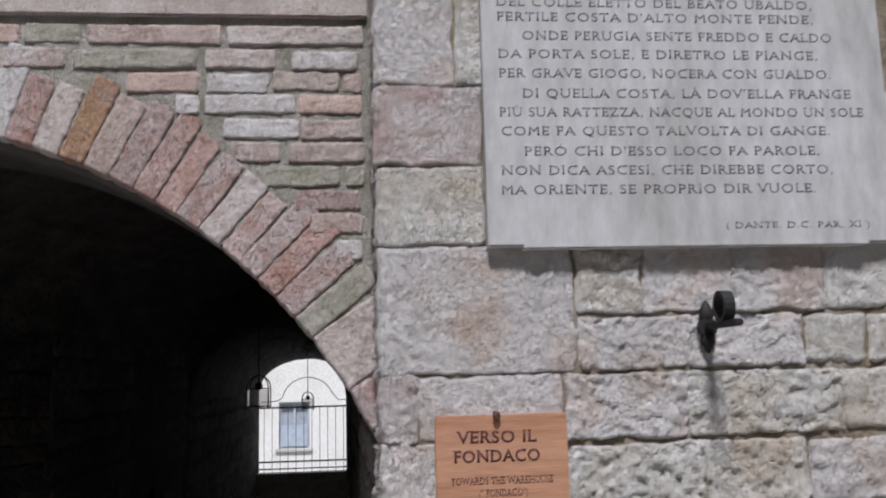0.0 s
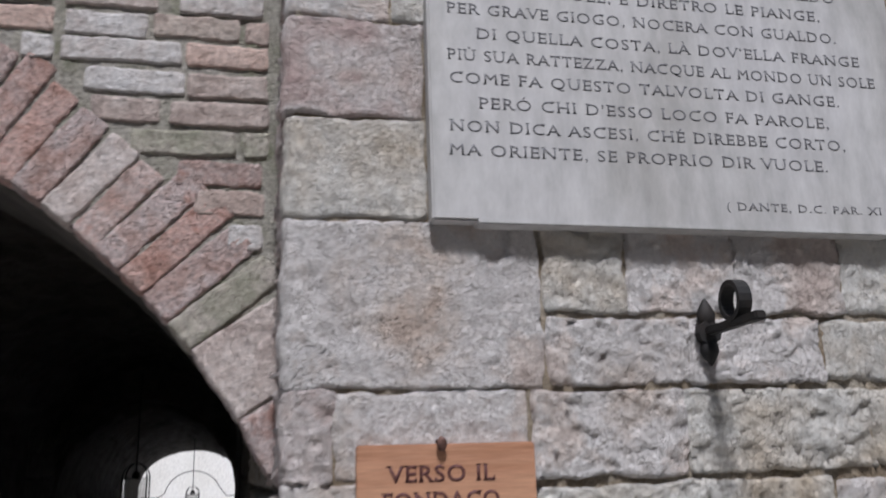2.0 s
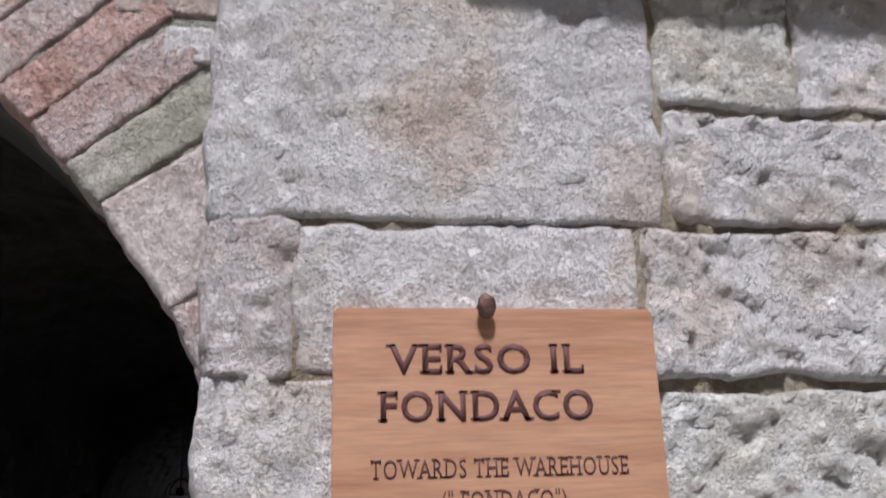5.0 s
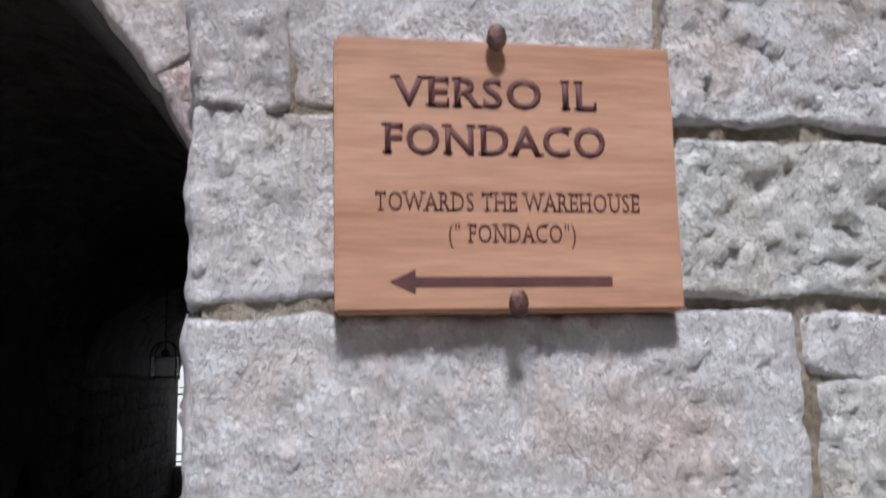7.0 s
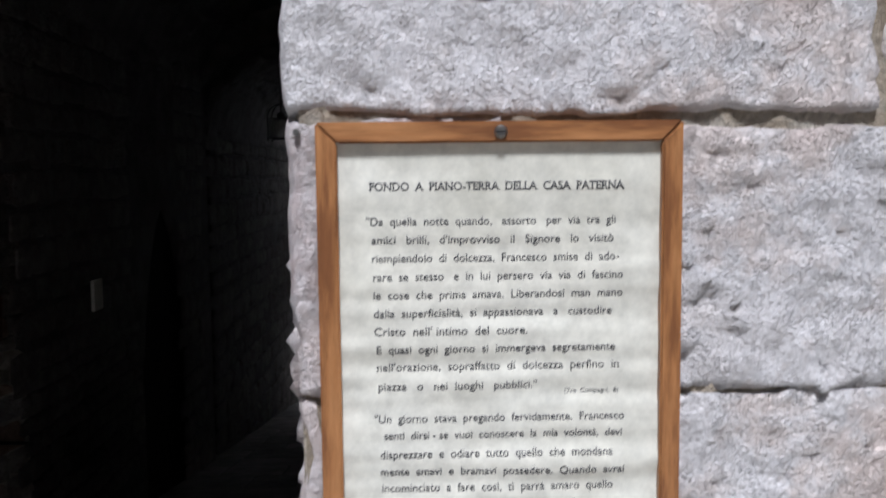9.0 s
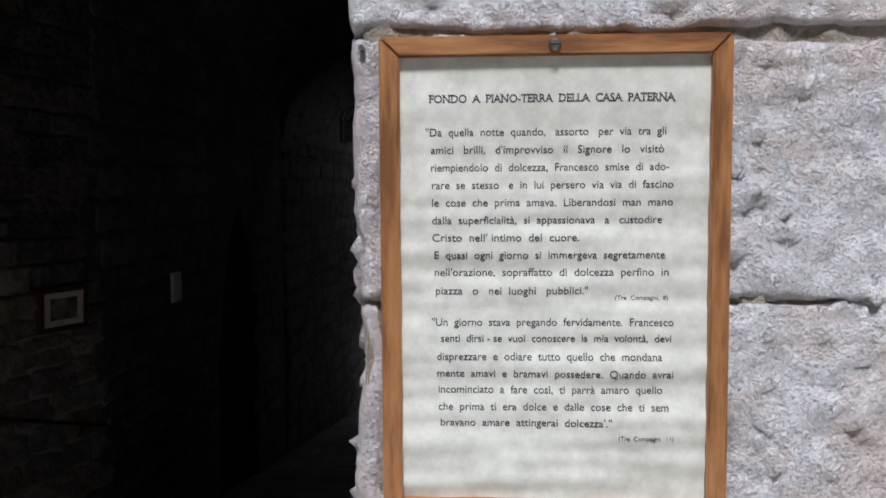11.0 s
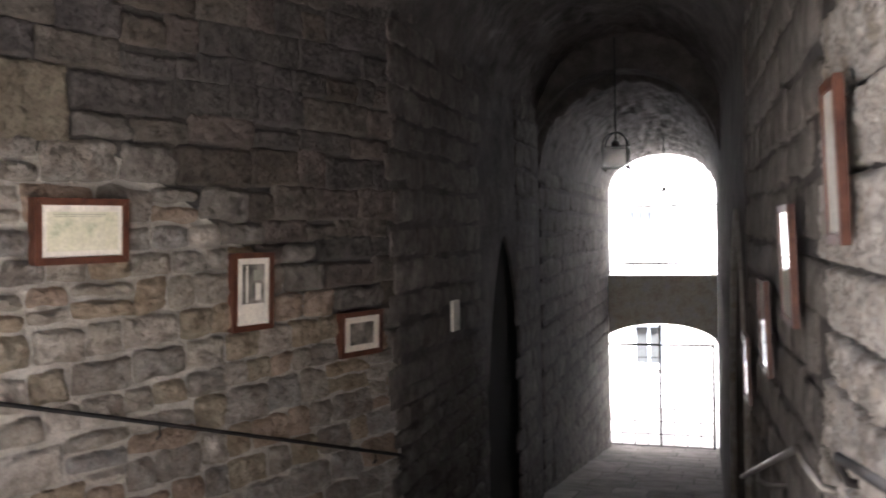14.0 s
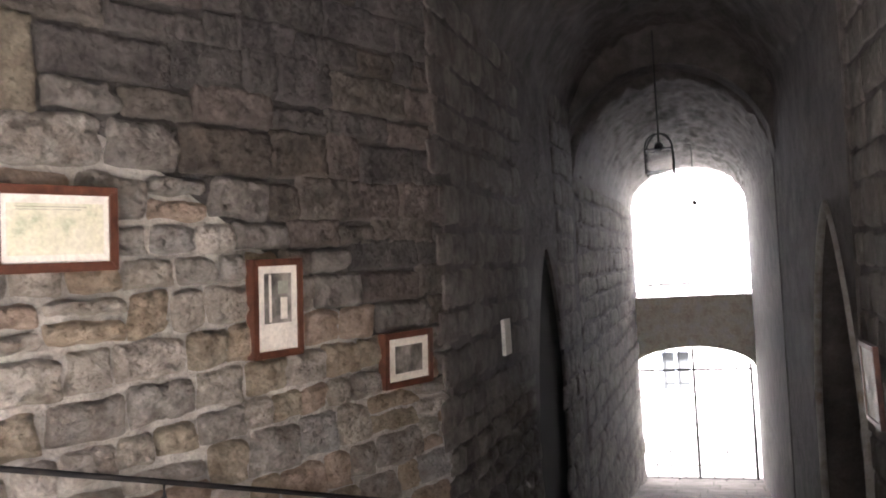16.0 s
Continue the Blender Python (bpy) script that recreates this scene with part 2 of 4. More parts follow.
# Hardly any gloss, so the painted shade stays black at grazing angles.
SHADEBLACK.node_tree.nodes["Principled BSDF"].inputs["Specular IOR Level"].default_value = 0.05
GLASS = bpy.data.materials.new("clear_glass")
GLASS.use_nodes = True
GLASS.node_tree.nodes["Principled BSDF"].inputs["Transmission Weight"].default_value = 1.0
GLASS.node_tree.nodes["Principled BSDF"].inputs["Roughness"].default_value = 0.03
DIMGLASS = plain("dark_window_glass", (0.07, 0.075, 0.075), 0.15)
# Upper panes: the reflected sky is painted in as pale blue-grey.
SKYGLASS = plain("sky_painted_glass", (0.42, 0.45, 0.50), 0.1)


# ---- helpers for shapes ----
def thing(name, m=None, label="", category="", group="", kind=""):
    ob = new(name)
    ob.empty_display_size = 0.1
    if m:
        ob.matrix_world = m
    return tagged(ob, label, category, group, kind)


def part(name, bm, mat, parent=None, label="", smooth=False):
    me = bpy.data.meshes.new(name)
    bmesh.ops.recalc_face_normals(bm, faces=bm.faces)
    bm.to_mesh(me)
    bm.free()
    me.materials.append(mat)
    if smooth:
        me.shade_smooth()
    ob = new(name, me)
    if parent:
        ob.parent = parent
    return tagged(ob, label)


def structure(name, bm, mat, label, category, smooth=False):
    return tagged(part(name, bm, mat, None, label, smooth), label, category, kind="structure")


def box(bm, x0, x1, y0, y1, z0, z1, bevel=0.0):
    made = bmesh.ops.create_cube(bm, size=1)["verts"]
    for v in made:
        v.co = Vector((x0 + (v.co.x + 0.5) * (x1 - x0), y0 + (v.co.y + 0.5) * (y1 - y0), z0 + (v.co.z + 0.5) * (z1 - z0)))
    if bevel:
        bmesh.ops.bevel(bm, geom=list({e for v in made for e in v.link_edges}), offset=bevel, segments=2, affect="EDGES")
    return bm


def boxes(*rows, bevel=0.0):
    bm = bmesh.new()
    for r in rows:
        box(bm, *r, bevel=bevel)
    return bm


def rod(bm, points, radius, sides=8):
    """A bent round bar through the points."""
    points = [Vector(p) for p in points]
    rings = []
    for i, p in enumerate(points):
        way = (points[min(i + 1, len(points) - 1)] - points[max(i - 1, 0)]).normalized()
        q = way.to_track_quat("Z", "Y")
        rings.append([bm.verts.new(p + q @ Vector((radius * math.cos(a * math.tau / sides), radius * math.sin(a * math.tau / sides), 0))) for a in range(sides)])
    for a, b in zip(rings, rings[1:]):
        for i in range(sides):
            bm.faces.new((a[i], a[(i + 1) % sides], b[(i + 1) % sides], b[i]))
    bm.faces.new(rings[0][::-1])
    bm.faces.new(rings[-1])
    return bm


def band(bm, xs, low, high, y0, y1):
    """A solid strip of wall over the stations xs, between two heights that may follow a curve."""
    rows = [[bm.verts.new((x, y, f(x))) for y, f in ((y0, low), (y0, high), (y1, high), (y1, low))] for x in xs]
    for a, b in zip(rows, rows[1:]):
        for i in range(4):
            j = (i + 1) % 4
            bm.faces.new((a[i], b[i], b[j], a[j]))
    bm.faces.new(rows[0])
    bm.faces.new(rows[-1][::-1])
    return bm


def steps_between(a, b, n):
    return [a + (b - a) * i / n for i in range(n + 1)]


def level(z):
    return lambda x: z


def arc(cx, cz, r):
    return lambda x: cz + math.sqrt(max(0.0, r * r - (x - cx) ** 2))


def smoothstep(a):
    a = max(0.0, min(1.0, a))
    return a * a * (3 - 2 * a)


# ---- ground and floors ----
PROFILE = [(-9.0, 0.55), (-3.0, 0.42), (0.0, 0.35), (1.2, 0.2), (2.3, 0.02), (3.7, -0.05), (6.4, -0.92), (18.25, -2.87)]


def floor_z(y):
    for (a, za), (b, zb) in zip(PROFILE, PROFILE[1:]):
        if y <= b:
            return za + (zb - za) * (y - a) / (b - a)
    return PROFILE[-1][1]


bm = bmesh.new()
rows = [[bm.verts.new((x, y, z + dz)) for x, dz in ((-4.2, 0), (0.3, 0), (0.3, -0.3), (-4.2, -0.3))] for y, z in PROFILE[4:]]
for a, b in zip(rows, rows[1:]):
    for i in range(4):
        bm.faces.new((a[i], a[(i + 1) % 4], b[(i + 1) % 4], b[i]))
bm.faces.new(rows[0])
bm.faces.new(rows[-1])
# Bed under the slabs uses the mortar darkened for shade.
passage_floor = structure("floor", bm, UPPERMORTAR, "worn stone floor sloping down through the passage, darkened for shade", "floor")
bm = bmesh.new()
rows = [[bm.verts.new((x, y, z + dz)) for x, dz in ((-9.5, 0), (9.5, 0), (9.5, -0.3), (-9.5, -0.3))] for y, z in PROFILE[:5]]
for a, b in zip(rows, rows[1:]):
    for i in range(4):
        bm.faces.new((a[i], a[(i + 1) % 4], b[(i + 1) % 4], b[i]))
bm.faces.new(rows[0])
bm.faces.new(rows[-1])
structure("road", bm, STREETSTONE, "grey stone alley paving sloping towards the archway", "road")
bm = boxes((-300, 300, -300, 300, -3.4, -2.88))
structure("ground", bm, FARPAVING, "bright pale street paving beyond the gate", "ground")

# ---- the front: pier, brick spandrel, arch ----
ARCH_X, ARCH_Z, ARCH_R = -1.395, 1.40, 1.612
bm = boxes((0.058, 9.5, 2.109, 2.9, -0.4, 7.0))
pier = structure("wall_front", bm, MORTAR, "pale rough limestone pier beside the brick archway", "wall")
bm = bmesh.new()
band(bm, steps_between(-2.96, 0.06, 60), arc(ARCH_X, ARCH_Z, ARCH_R), level(7.0), 2.3745, 2.9)
spandrel = structure("wall_brick", bm, MOSSY, "mossy mortar wall of pale bricks over the archway", "wall")
bm = boxes((-9.5, -2.96, 2.3, 2.9, -0.4, 7.0))
structure("wall_front_far", bm, MORTAR, "plain stone wall closing the alley beside the archway", "wall")
# Unseen wall added to close the alley; its height shapes the skylight.
bm = boxes((-9.5, 9.5, -4.9, -4.3, 0.2, 7.5))
structure("wall_opposite", bm, WARMSTONE, "unseen pale stone wall added across the alley to shape its light", "wall")
bm = boxes((-1.7, 0.03, 2.356, 2.376, 3.29, 3.36), bevel=0.006)
structure("trim", bm, BRICK, "projecting course of worn bricks over the archway", "trim")


def flake(p):
    """Broken stone with steps: tilted planes that also stand at different heights."""
    c = noise.voronoi(p)[1][0]
    return noise.noise_vector(c * 5.31).dot(p - c) + 0.45 * noise.noise(c * 3.7)


def relief_stone(x0, x1, z0, z1, m, mat, parent, amp=0.006, proud=0.012, cell=0.009, seed=0, round_off=0.006, marks=0.0, back=0.035, grow=0.0045, seat=False, name="stone", wander=0.010):
    """A rough-faced stone: a fine grid pushed out by noise, its edges worn back into the joints. seat: flattened where the framed sheet hangs."""
    x0, x1, z0, z1 = x0 + (0.0045 if 0 < x0 < 0.06 else -grow), x1 + grow, z0 - grow, z1 + grow
    proud = max(proud, 0.010 + amp * 0.5)
    w, h = x1 - x0, z1 - z0
    nx, nz = max(4, int(w / cell)), max(4, int(h / cell))
    off = Vector((seed * 3.17, seed * 1.31, seed * 7.7))
    verts, faces = [], []
    for j in range(nz + 1):
        for i in range(nx + 1):
            u, v = i / nx, j / nz
            x, z = x0 + u * w, z0 + v * h
            p = Vector((x, 0, z))
            q = p + noise.noise_vector(p * 28 + off) * 0.012
            edge = min(u * w, (1 - u) * w, v * h, (1 - v) * h)
            corner = min(u * w, (1 - u) * w) + min(v * h, (1 - v) * h)
            wear = round_off * (0.15 + 1.1 * abs(noise.noise(p * 14 + off)))
            f = smoothstep(edge / wear) if edge < wear else 1.0
            y = 0.010 - (proud + 0.010) * f - noise.fractal(p * 7 + off, 1.0, 2.1, 3) * amp * 0.3
            slanted = Vector((q.x * 0.8 - q.z * 0.5, 0, q.z * 1.25 + q.x * 0.45))
            y -= (flake(q * 11 + off) * 0.55 + flake(slanted * 26 - off) * 0.85 + flake(slanted * 60 + off) * 0.6 + noise.noise(q * 120 + off) * 0.25) * amp * (0.45 + 0.55 * f)
            if marks:
                y += max(0.0, noise.noise(Vector((q.x * 30 - q.z * 22, 0, q.z * 74 + q.x * 40)) + off) - 0.15) * marks * 1.5
            if edge > 0.012:
                y = min(y, -0.0122 - 0.0028 * noise.noise(p * 9 + off * 1.7))
            y = max(y, -proud - amp * 1.25)
            if seat and 0.08 < x < 0.42 and 1.125 < z < 1.585:
                y = max(y, 0.003)
            pull = max(0.0, 0.02 - corner) * 0.2
            x += pull * (1 if u < 0.5 else -1) + noise.noise(p * 13 + off) * wander + noise.noise(p * 47 + off) * 0.003
            z += pull * (1 if v < 0.5 else -1) + noise.noise(p * 13 - off) * wander + noise.noise(p * 47 - off) * 0.003
            verts.append(m @ Vector((x, y, z)))
    for j in range(nz):
        for i in range(nx):
            a = j * (nx + 1) + i
            faces.append((a, a + 1, a + nx + 2, a + nx + 1))
    rim = [i for i in range(nx + 1)] + [(j + 1) * (nx + 1) - 1 for j in range(1, nz + 1)] + [nz * (nx + 1) + i for i in range(nx - 1, -1, -1)] + [j * (nx + 1) for j in range(nz - 1, 0, -1)]
    start = len(verts)
    inverse = m.inverted()
    for k in rim:
        q = inverse @ verts[k]
        verts.append(m @ Vector((q.x, back, q.z)))
    for k in range(len(rim)):
        n = (k + 1) % len(rim)
        faces.append((rim[n], rim[k], start + k, start + n))
    me = bpy.data.meshes.new(name)
    me.from_pydata(verts, [], faces)
    me.materials.append(mat)
    me.shade_smooth()
    ob = new(name, me)
    ob.parent = parent
    return ob


FRONT = pose(0, 2.108, 0)
# the sandy mortar bed between the stones
bm = bmesh.new()
grid = []
for j in range(321):
    row = []
    for i in range(191):
        p = Vector((0.062 + 0.0077 * i, 0, 0.86 + 0.0077 * j))
        row.append(bm.verts.new((p.x, max(2.0973, 2.0985 - noise.fractal(p * 12, 1.0, 2.1, 4) * 0.0055) - noise.noise(p * 90) * 0.0008, p.z)))
    grid.append(row)
for j in range(320):
    for i in range(190):
        bm.faces.new((grid[j][i], grid[j][i + 1], grid[j + 1][i + 1], grid[j + 1][i]))
part("mortar", bm, MORTAR, pier, "sandy ochre lime mortar", True)
# dressed blocks of the pier's edge, from the top down
relief_stone(0.036, 0.245, 3.0, 3.34, FRONT, LIMESTONE, pier, 0.005, 0.006, seed=1, marks=0.006, round_off=0.004, grow=0.0095)
relief_stone(0.252, 0.60, 3.0, 3.34, FRONT, WARMSTONE, pier, 0.010, 0.006, seed=2, round_off=0.004, grow=0.0095)
relief_stone(0.034, 0.308, 2.792, 2.993, FRONT, PINKSTONE, pier, 0.006, 0.016, seed=3, marks=0.006, round_off=0.004, grow=0.0095)
relief_stone(0.036, 0.308, 2.592, 2.784, FRONT, WARMSTONE, pier, 0.008, 0.016, seed=4, marks=0.004, round_off=0.004, grow=0.0095)
relief_stone(0.314, 0.70, 2.592, 2.993, FRONT, WARMSTONE, pier, 0.005, 0.006, 0.02, seed=5, round_off=0.004, grow=0.0095)
relief_stone(0.706, 1.50, 2.592, 2.993, FRONT, WARMSTONE, pier, 0.005, 0.006, 0.02, seed=6, round_off=0.004, grow=0.0095)
relief_stone(0.038, 0.522, 2.276, 2.584, FRONT, LIMESTONE, pier, 0.007, 0.016, 0.009, seed=7, marks=0.010, round_off=0.004, grow=0.0095)
relief_stone(0.040, 0.134, 2.124, 2.268, FRONT, PINKSTONE, pier, 0.013, 0.012, 0.006, seed=8, round_off=0.004, grow=0.0095)
relief_stone(0.138, 0.485, 2.118, 2.268, FRONT, LIMESTONE, pier, 0.009, 0.006, 0.009, seed=9, round_off=0.004, grow=0.0095)
relief_stone(0.040, 0.460, 1.948, 2.114, FRONT, LIMESTONE, pier, 0.009, 0.014, 0.006, seed=10, marks=0.006, round_off=0.004, grow=0.0095)
relief_stone(0.040, 0.606, 1.610, 1.930, FRONT, LIMESTONE, pier, 0.008, 0.016, 0.008, seed=11, marks=0.008, round_off=0.004, grow=0.0095)
relief_stone(0.046, 0.250, 1.338, 1.600, FRONT, PINKSTONE, pier, 0.009, 0.006, 0.009, seed=12, seat=True, round_off=0.004, grow=0.0095)
relief_stone(0.254, 0.640, 1.342, 1.590, FRONT, LIMESTONE, pier, 0.014, 0.006, 0.008, seed=13, seat=True, round_off=0.004, grow=0.0095)
relief_stone(0.046, 0.330, 1.020, 1.330, FRONT, PINKSTONE, pier, 0.009, 0.006, 0.010, seed=14, seat=True, round_off=0.004, grow=0.0095)
relief_stone(0.335, 0.740, 1.020, 1.334, FRONT, LIMESTONE, pier, 0.014, 0.006, 0.008, seed=15, seat=True, round_off=0.004, grow=0.0095)
# rougher courses beyond the edge blocks
COURSES = [
    (2.418, 2.584, (0.530, 0.70, 0.93, 1.17, 1.50), 0.012),
    (2.282, 2.404, (0.532, 0.815, 1.105, 1.275, 1.50), 0.014),
    (2.118, 2.266, (0.492, 0.795, 1.19, 1.50), 0.016),
    (1.945, 2.098, (0.466, 0.83, 1.09, 1.50), 0.017),
    (1.872, 1.926, (0.622, 0.95, 1.50), 0.013),
    (1.702, 1.862, (0.628, 0.90, 1.22, 1.50), 0.014),
    (1.600, 1.694, (0.622, 0.86, 1.20, 1.50), 0.014),
    (1.342, 1.590, (0.646, 0.98, 1.50), 0.014),
    (1.020, 1.334, (0.746, 1.10, 1.50), 0.012),
]
for k, (z0, z1, xs, amp) in enumerate(COURSES):
    for i, (a, b) in enumerate(zip(xs, xs[1:])):
        far = a > 0.95
        mat = (WARMSTONE, LIMESTONE, LIMESTONE, WARMSTONE)[(k + i) % 4] if k < 4 else (LIMESTONE, LIMESTONE, WARMSTONE)[(k + i) % 3]
        relief_stone(a + 0.001, b - 0.001, z0 - 0.002, z1 + 0.002, FRONT, mat, pier, amp, 0.010, 0.0065 if not far else 0.011, seed=40 + k * 7 + i, round_off=0.006, grow=0.006)
z = 1.012
for k in range(5):
    h = 0.2 + 0.03 * (k % 2)
    for i, (a, b) in enumerate(((0.046, 0.46 + 0.1 * (k % 2)), (0.47 + 0.1 * (k % 2), 1.0), (1.01, 1.5))):
        relief_stone(a, b, z - h + 0.008, z, FRONT, LIMESTONE, pier, 0.010, 0.01, 0.02, seed=90 + k * 3 + i)
    z -= h


def piece_mesh(name, mat, us, vs, seed, bulge=0.35, wobble=0.08, rough=0.2, lip=0.6, corner=0.0):
    """A unit piece facing -y: width and height 1, standing 1 out from its bed, to be scaled."""
    rng = random.Random(seed)
    verts, faces = [], []
    nx, nz = len(us) - 1, len(vs) - 1
    for j, v in enumerate(vs):
        for i, u in enumerate(us):
            rim = i in (0, nx) or j in (0, nz)
            x = u - 0.5 + rng.uniform(-wobble, wobble) * 0.5
            z = v - 0.5 + rng.uniform(-wobble, wobble) * 0.5
            x, z = x * (1 - corner * abs(2 * v - 1) ** 3), z * (1 - corner * abs(2 * u - 1) ** 3)
            dome = 1 - bulge * ((2 * u - 1) ** 4 + (2 * v - 1) ** 4) * 0.5
            y = -(dome * (lip if rim else 1.0) + (0 if rim else rng.uniform(-rough, rough)))
            verts.append((max(-0.54, min(0.54, x)), y, max(-0.54, min(0.54, z))))
    for j in range(nz):
        for i in range(nx):
            a = j * (nx + 1) + i
            faces.append((a, a + 1, a + nx + 2, a + nx + 1))
    rim = [i for i in range(nx + 1)] + [(j + 1) * (nx + 1) - 1 for j in range(1, nz + 1)] + [nz * (nx + 1) + i for i in range(nx - 1, -1, -1)] + [j * (nx + 1) for j in range(nz - 1, 0, -1)]
    start = len(verts)
    verts += [(verts[k][0], 0.15, verts[k][2]) for k in rim]
    for k in range(len(rim)):
        n = (k + 1) % len(rim)
        faces.append((rim[n], rim[k], start + k, start + n))
    me = bpy.data.meshes.new(name)
    me.from_pydata(verts, [], faces)
    me.materials.append(mat)
    me.shade_smooth()
    return me


PALE, RED, GREEN, WHITE, ORANGE = BRICK, REDBRICK, GREENBRICK, WHITEBRICK, ORANGEBRICK
BRICKFACE = pose(0, 2.3835, 0)


def brick(x0, x1, z0, z1, m, mat, seed):
    """A worn brick with crumbled arrises on the face of the spandrel."""
    return relief_stone(x0, x1, z0, z1, m, mat, spandrel, 0.0065, 0.011 + 0.004 * (seed % 3) / 2, 0.0065, seed, 0.005, grow=0.006, name="brick", wander=0.004)


# brick courses: the height of the middle, then each brick's ends and kind
BRICKS = [
    (3.238, [(-1.32, -1.10, PALE), (-1.09, -0.93, PALE), (-0.915, -0.765, GREEN), (-0.745, -0.38, PALE), (-0.362, 0.018, PALE)]),
    (3.168, [(-1.30, -1.06, PALE), (-1.04, -0.80, PALE), (-0.78, -0.445, GREEN), (-0.422, -0.228, PALE), (-0.182, 0.0, WHITE)]),
    (3.102, [(-0.635, -0.44, PALE), (-0.42, -0.25, WHITE), (-0.236, -0.052, PALE), (-0.038, 0.014, PALE)]),
    (3.036, [(-0.50, -0.44, WHITE), (-0.422, -0.176, WHITE), (-0.162, 0.012, PALE)]),
    (2.968, [(-0.368, -0.165, WHITE), (-0.158, 0.014, PALE)]),
    (2.900, [(-0.352, -0.214, PALE), (-0.192, 0.016, PALE)]),
    (2.832, [(-0.270, -0.052, GREEN), (-0.036, 0.016, GREEN)]),
    (2.763, [(-0.172, 0.004, RED)]),
    (2.696, [(-0.130, 0.012, PALE)]),
    (2.622, [(-0.060, 0.010, WHITE)]),
]
rng = random.Random(5)
for zc, row in BRICKS:
    for a, b, kind in row:
        m = BRICKFACE @ pose((a + b) / 2, 0, zc + rng.uniform(-0.003, 0.003), 0, rng.uniform(-0.8, 0.8), 0)
        brick((a - b) / 2, (b - a) / 2, -0.0275, 0.0275, m, kind, 700 + rng.randrange(4000))
zc = 3.40
while zc < 3.9:
    x = -1.6 + rng.uniform(0, 0.15)
    while x < -0.1:
        w = rng.uniform(0.16, 0.3)
        brick(x, min(x + w, 0.016), zc - 0.027, zc + 0.027, BRICKFACE, PALE, 700 + rng.randrange(4000))
        x += w + 0.014
    zc += 0.068


def voussoir(a0, a1, r0, r1, mat):
    """A brick of the ring, set radially between two angles in degrees."""
    mid = radians((a0 + a1) / 2)
    r = (r0 + r1) / 2
    wide = radians(a1 - a0) * r
    m = BRICKFACE @ pose(ARCH_X + r * math.cos(mid), 0, ARCH_Z + r * math.sin(mid), 0, -math.degrees(mid) + rng.uniform(-1.2, 1.2), 0)
    brick((r0 - r1) / 2, (r1 - r0) / 2, -wide / 2, wide / 2, m, mat, 700 + rng.randrange(4000))


voussoir(27.2, 31.6, 1.603, 1.70, RED)
voussoir(31.9, 37.6, 1.603, 1.80, PALE)
voussoir(33.2, 35.6, 1.815, 1.90, WHITE)
voussoir(37.9, 40.3, 1.603, 1.84, GREEN)
a = 40.6
ring = [RED, RED, RED, RED, PALE, RED, RED, RED, RED, PALE, ORANGE, PALE, RED, WHITE, ORANGE, WHITE, RED, PALE, WHITE, RED, PALE, RED, WHITE, RED, RED, PALE, RED, RED]
for k in range(32):
    w = rng.uniform(2.2, 2.75)
    voussoir(a, a + w - 0.2, 1.603, 1.83 + rng.uniform(-0.05, 0.04), ring[k % len(ring)])
    a += w

# Added lining under the arch; the soffit's shade is in its dark colour.
bm = bmesh.new()
angles = steps_between(radians(20), radians(160), 40)
rows = [[bm.verts.new((ARCH_X + r * math.cos(a), y, ARCH_Z + r * math.sin(a))) for r, y in ((ARCH_R - 0.006, 2.384), (ARCH_R - 0.006, 2.9), (ARCH_R + 0.03, 2.9), (ARCH_R + 0.03, 2.384))] for a in angles]
for a, b in zip(rows, rows[1:]):
    for i in range(4):
        bm.faces.new((a[i], b[i], b[(i + 1) % 4], a[(i + 1) % 4]))
bm.faces.new(rows[0])
bm.faces.new(rows[-1])
structure("ceiling_arch", bm, DARKPLASTER, "dark lining under the brick archway, coloured as shade", "ceiling", True)

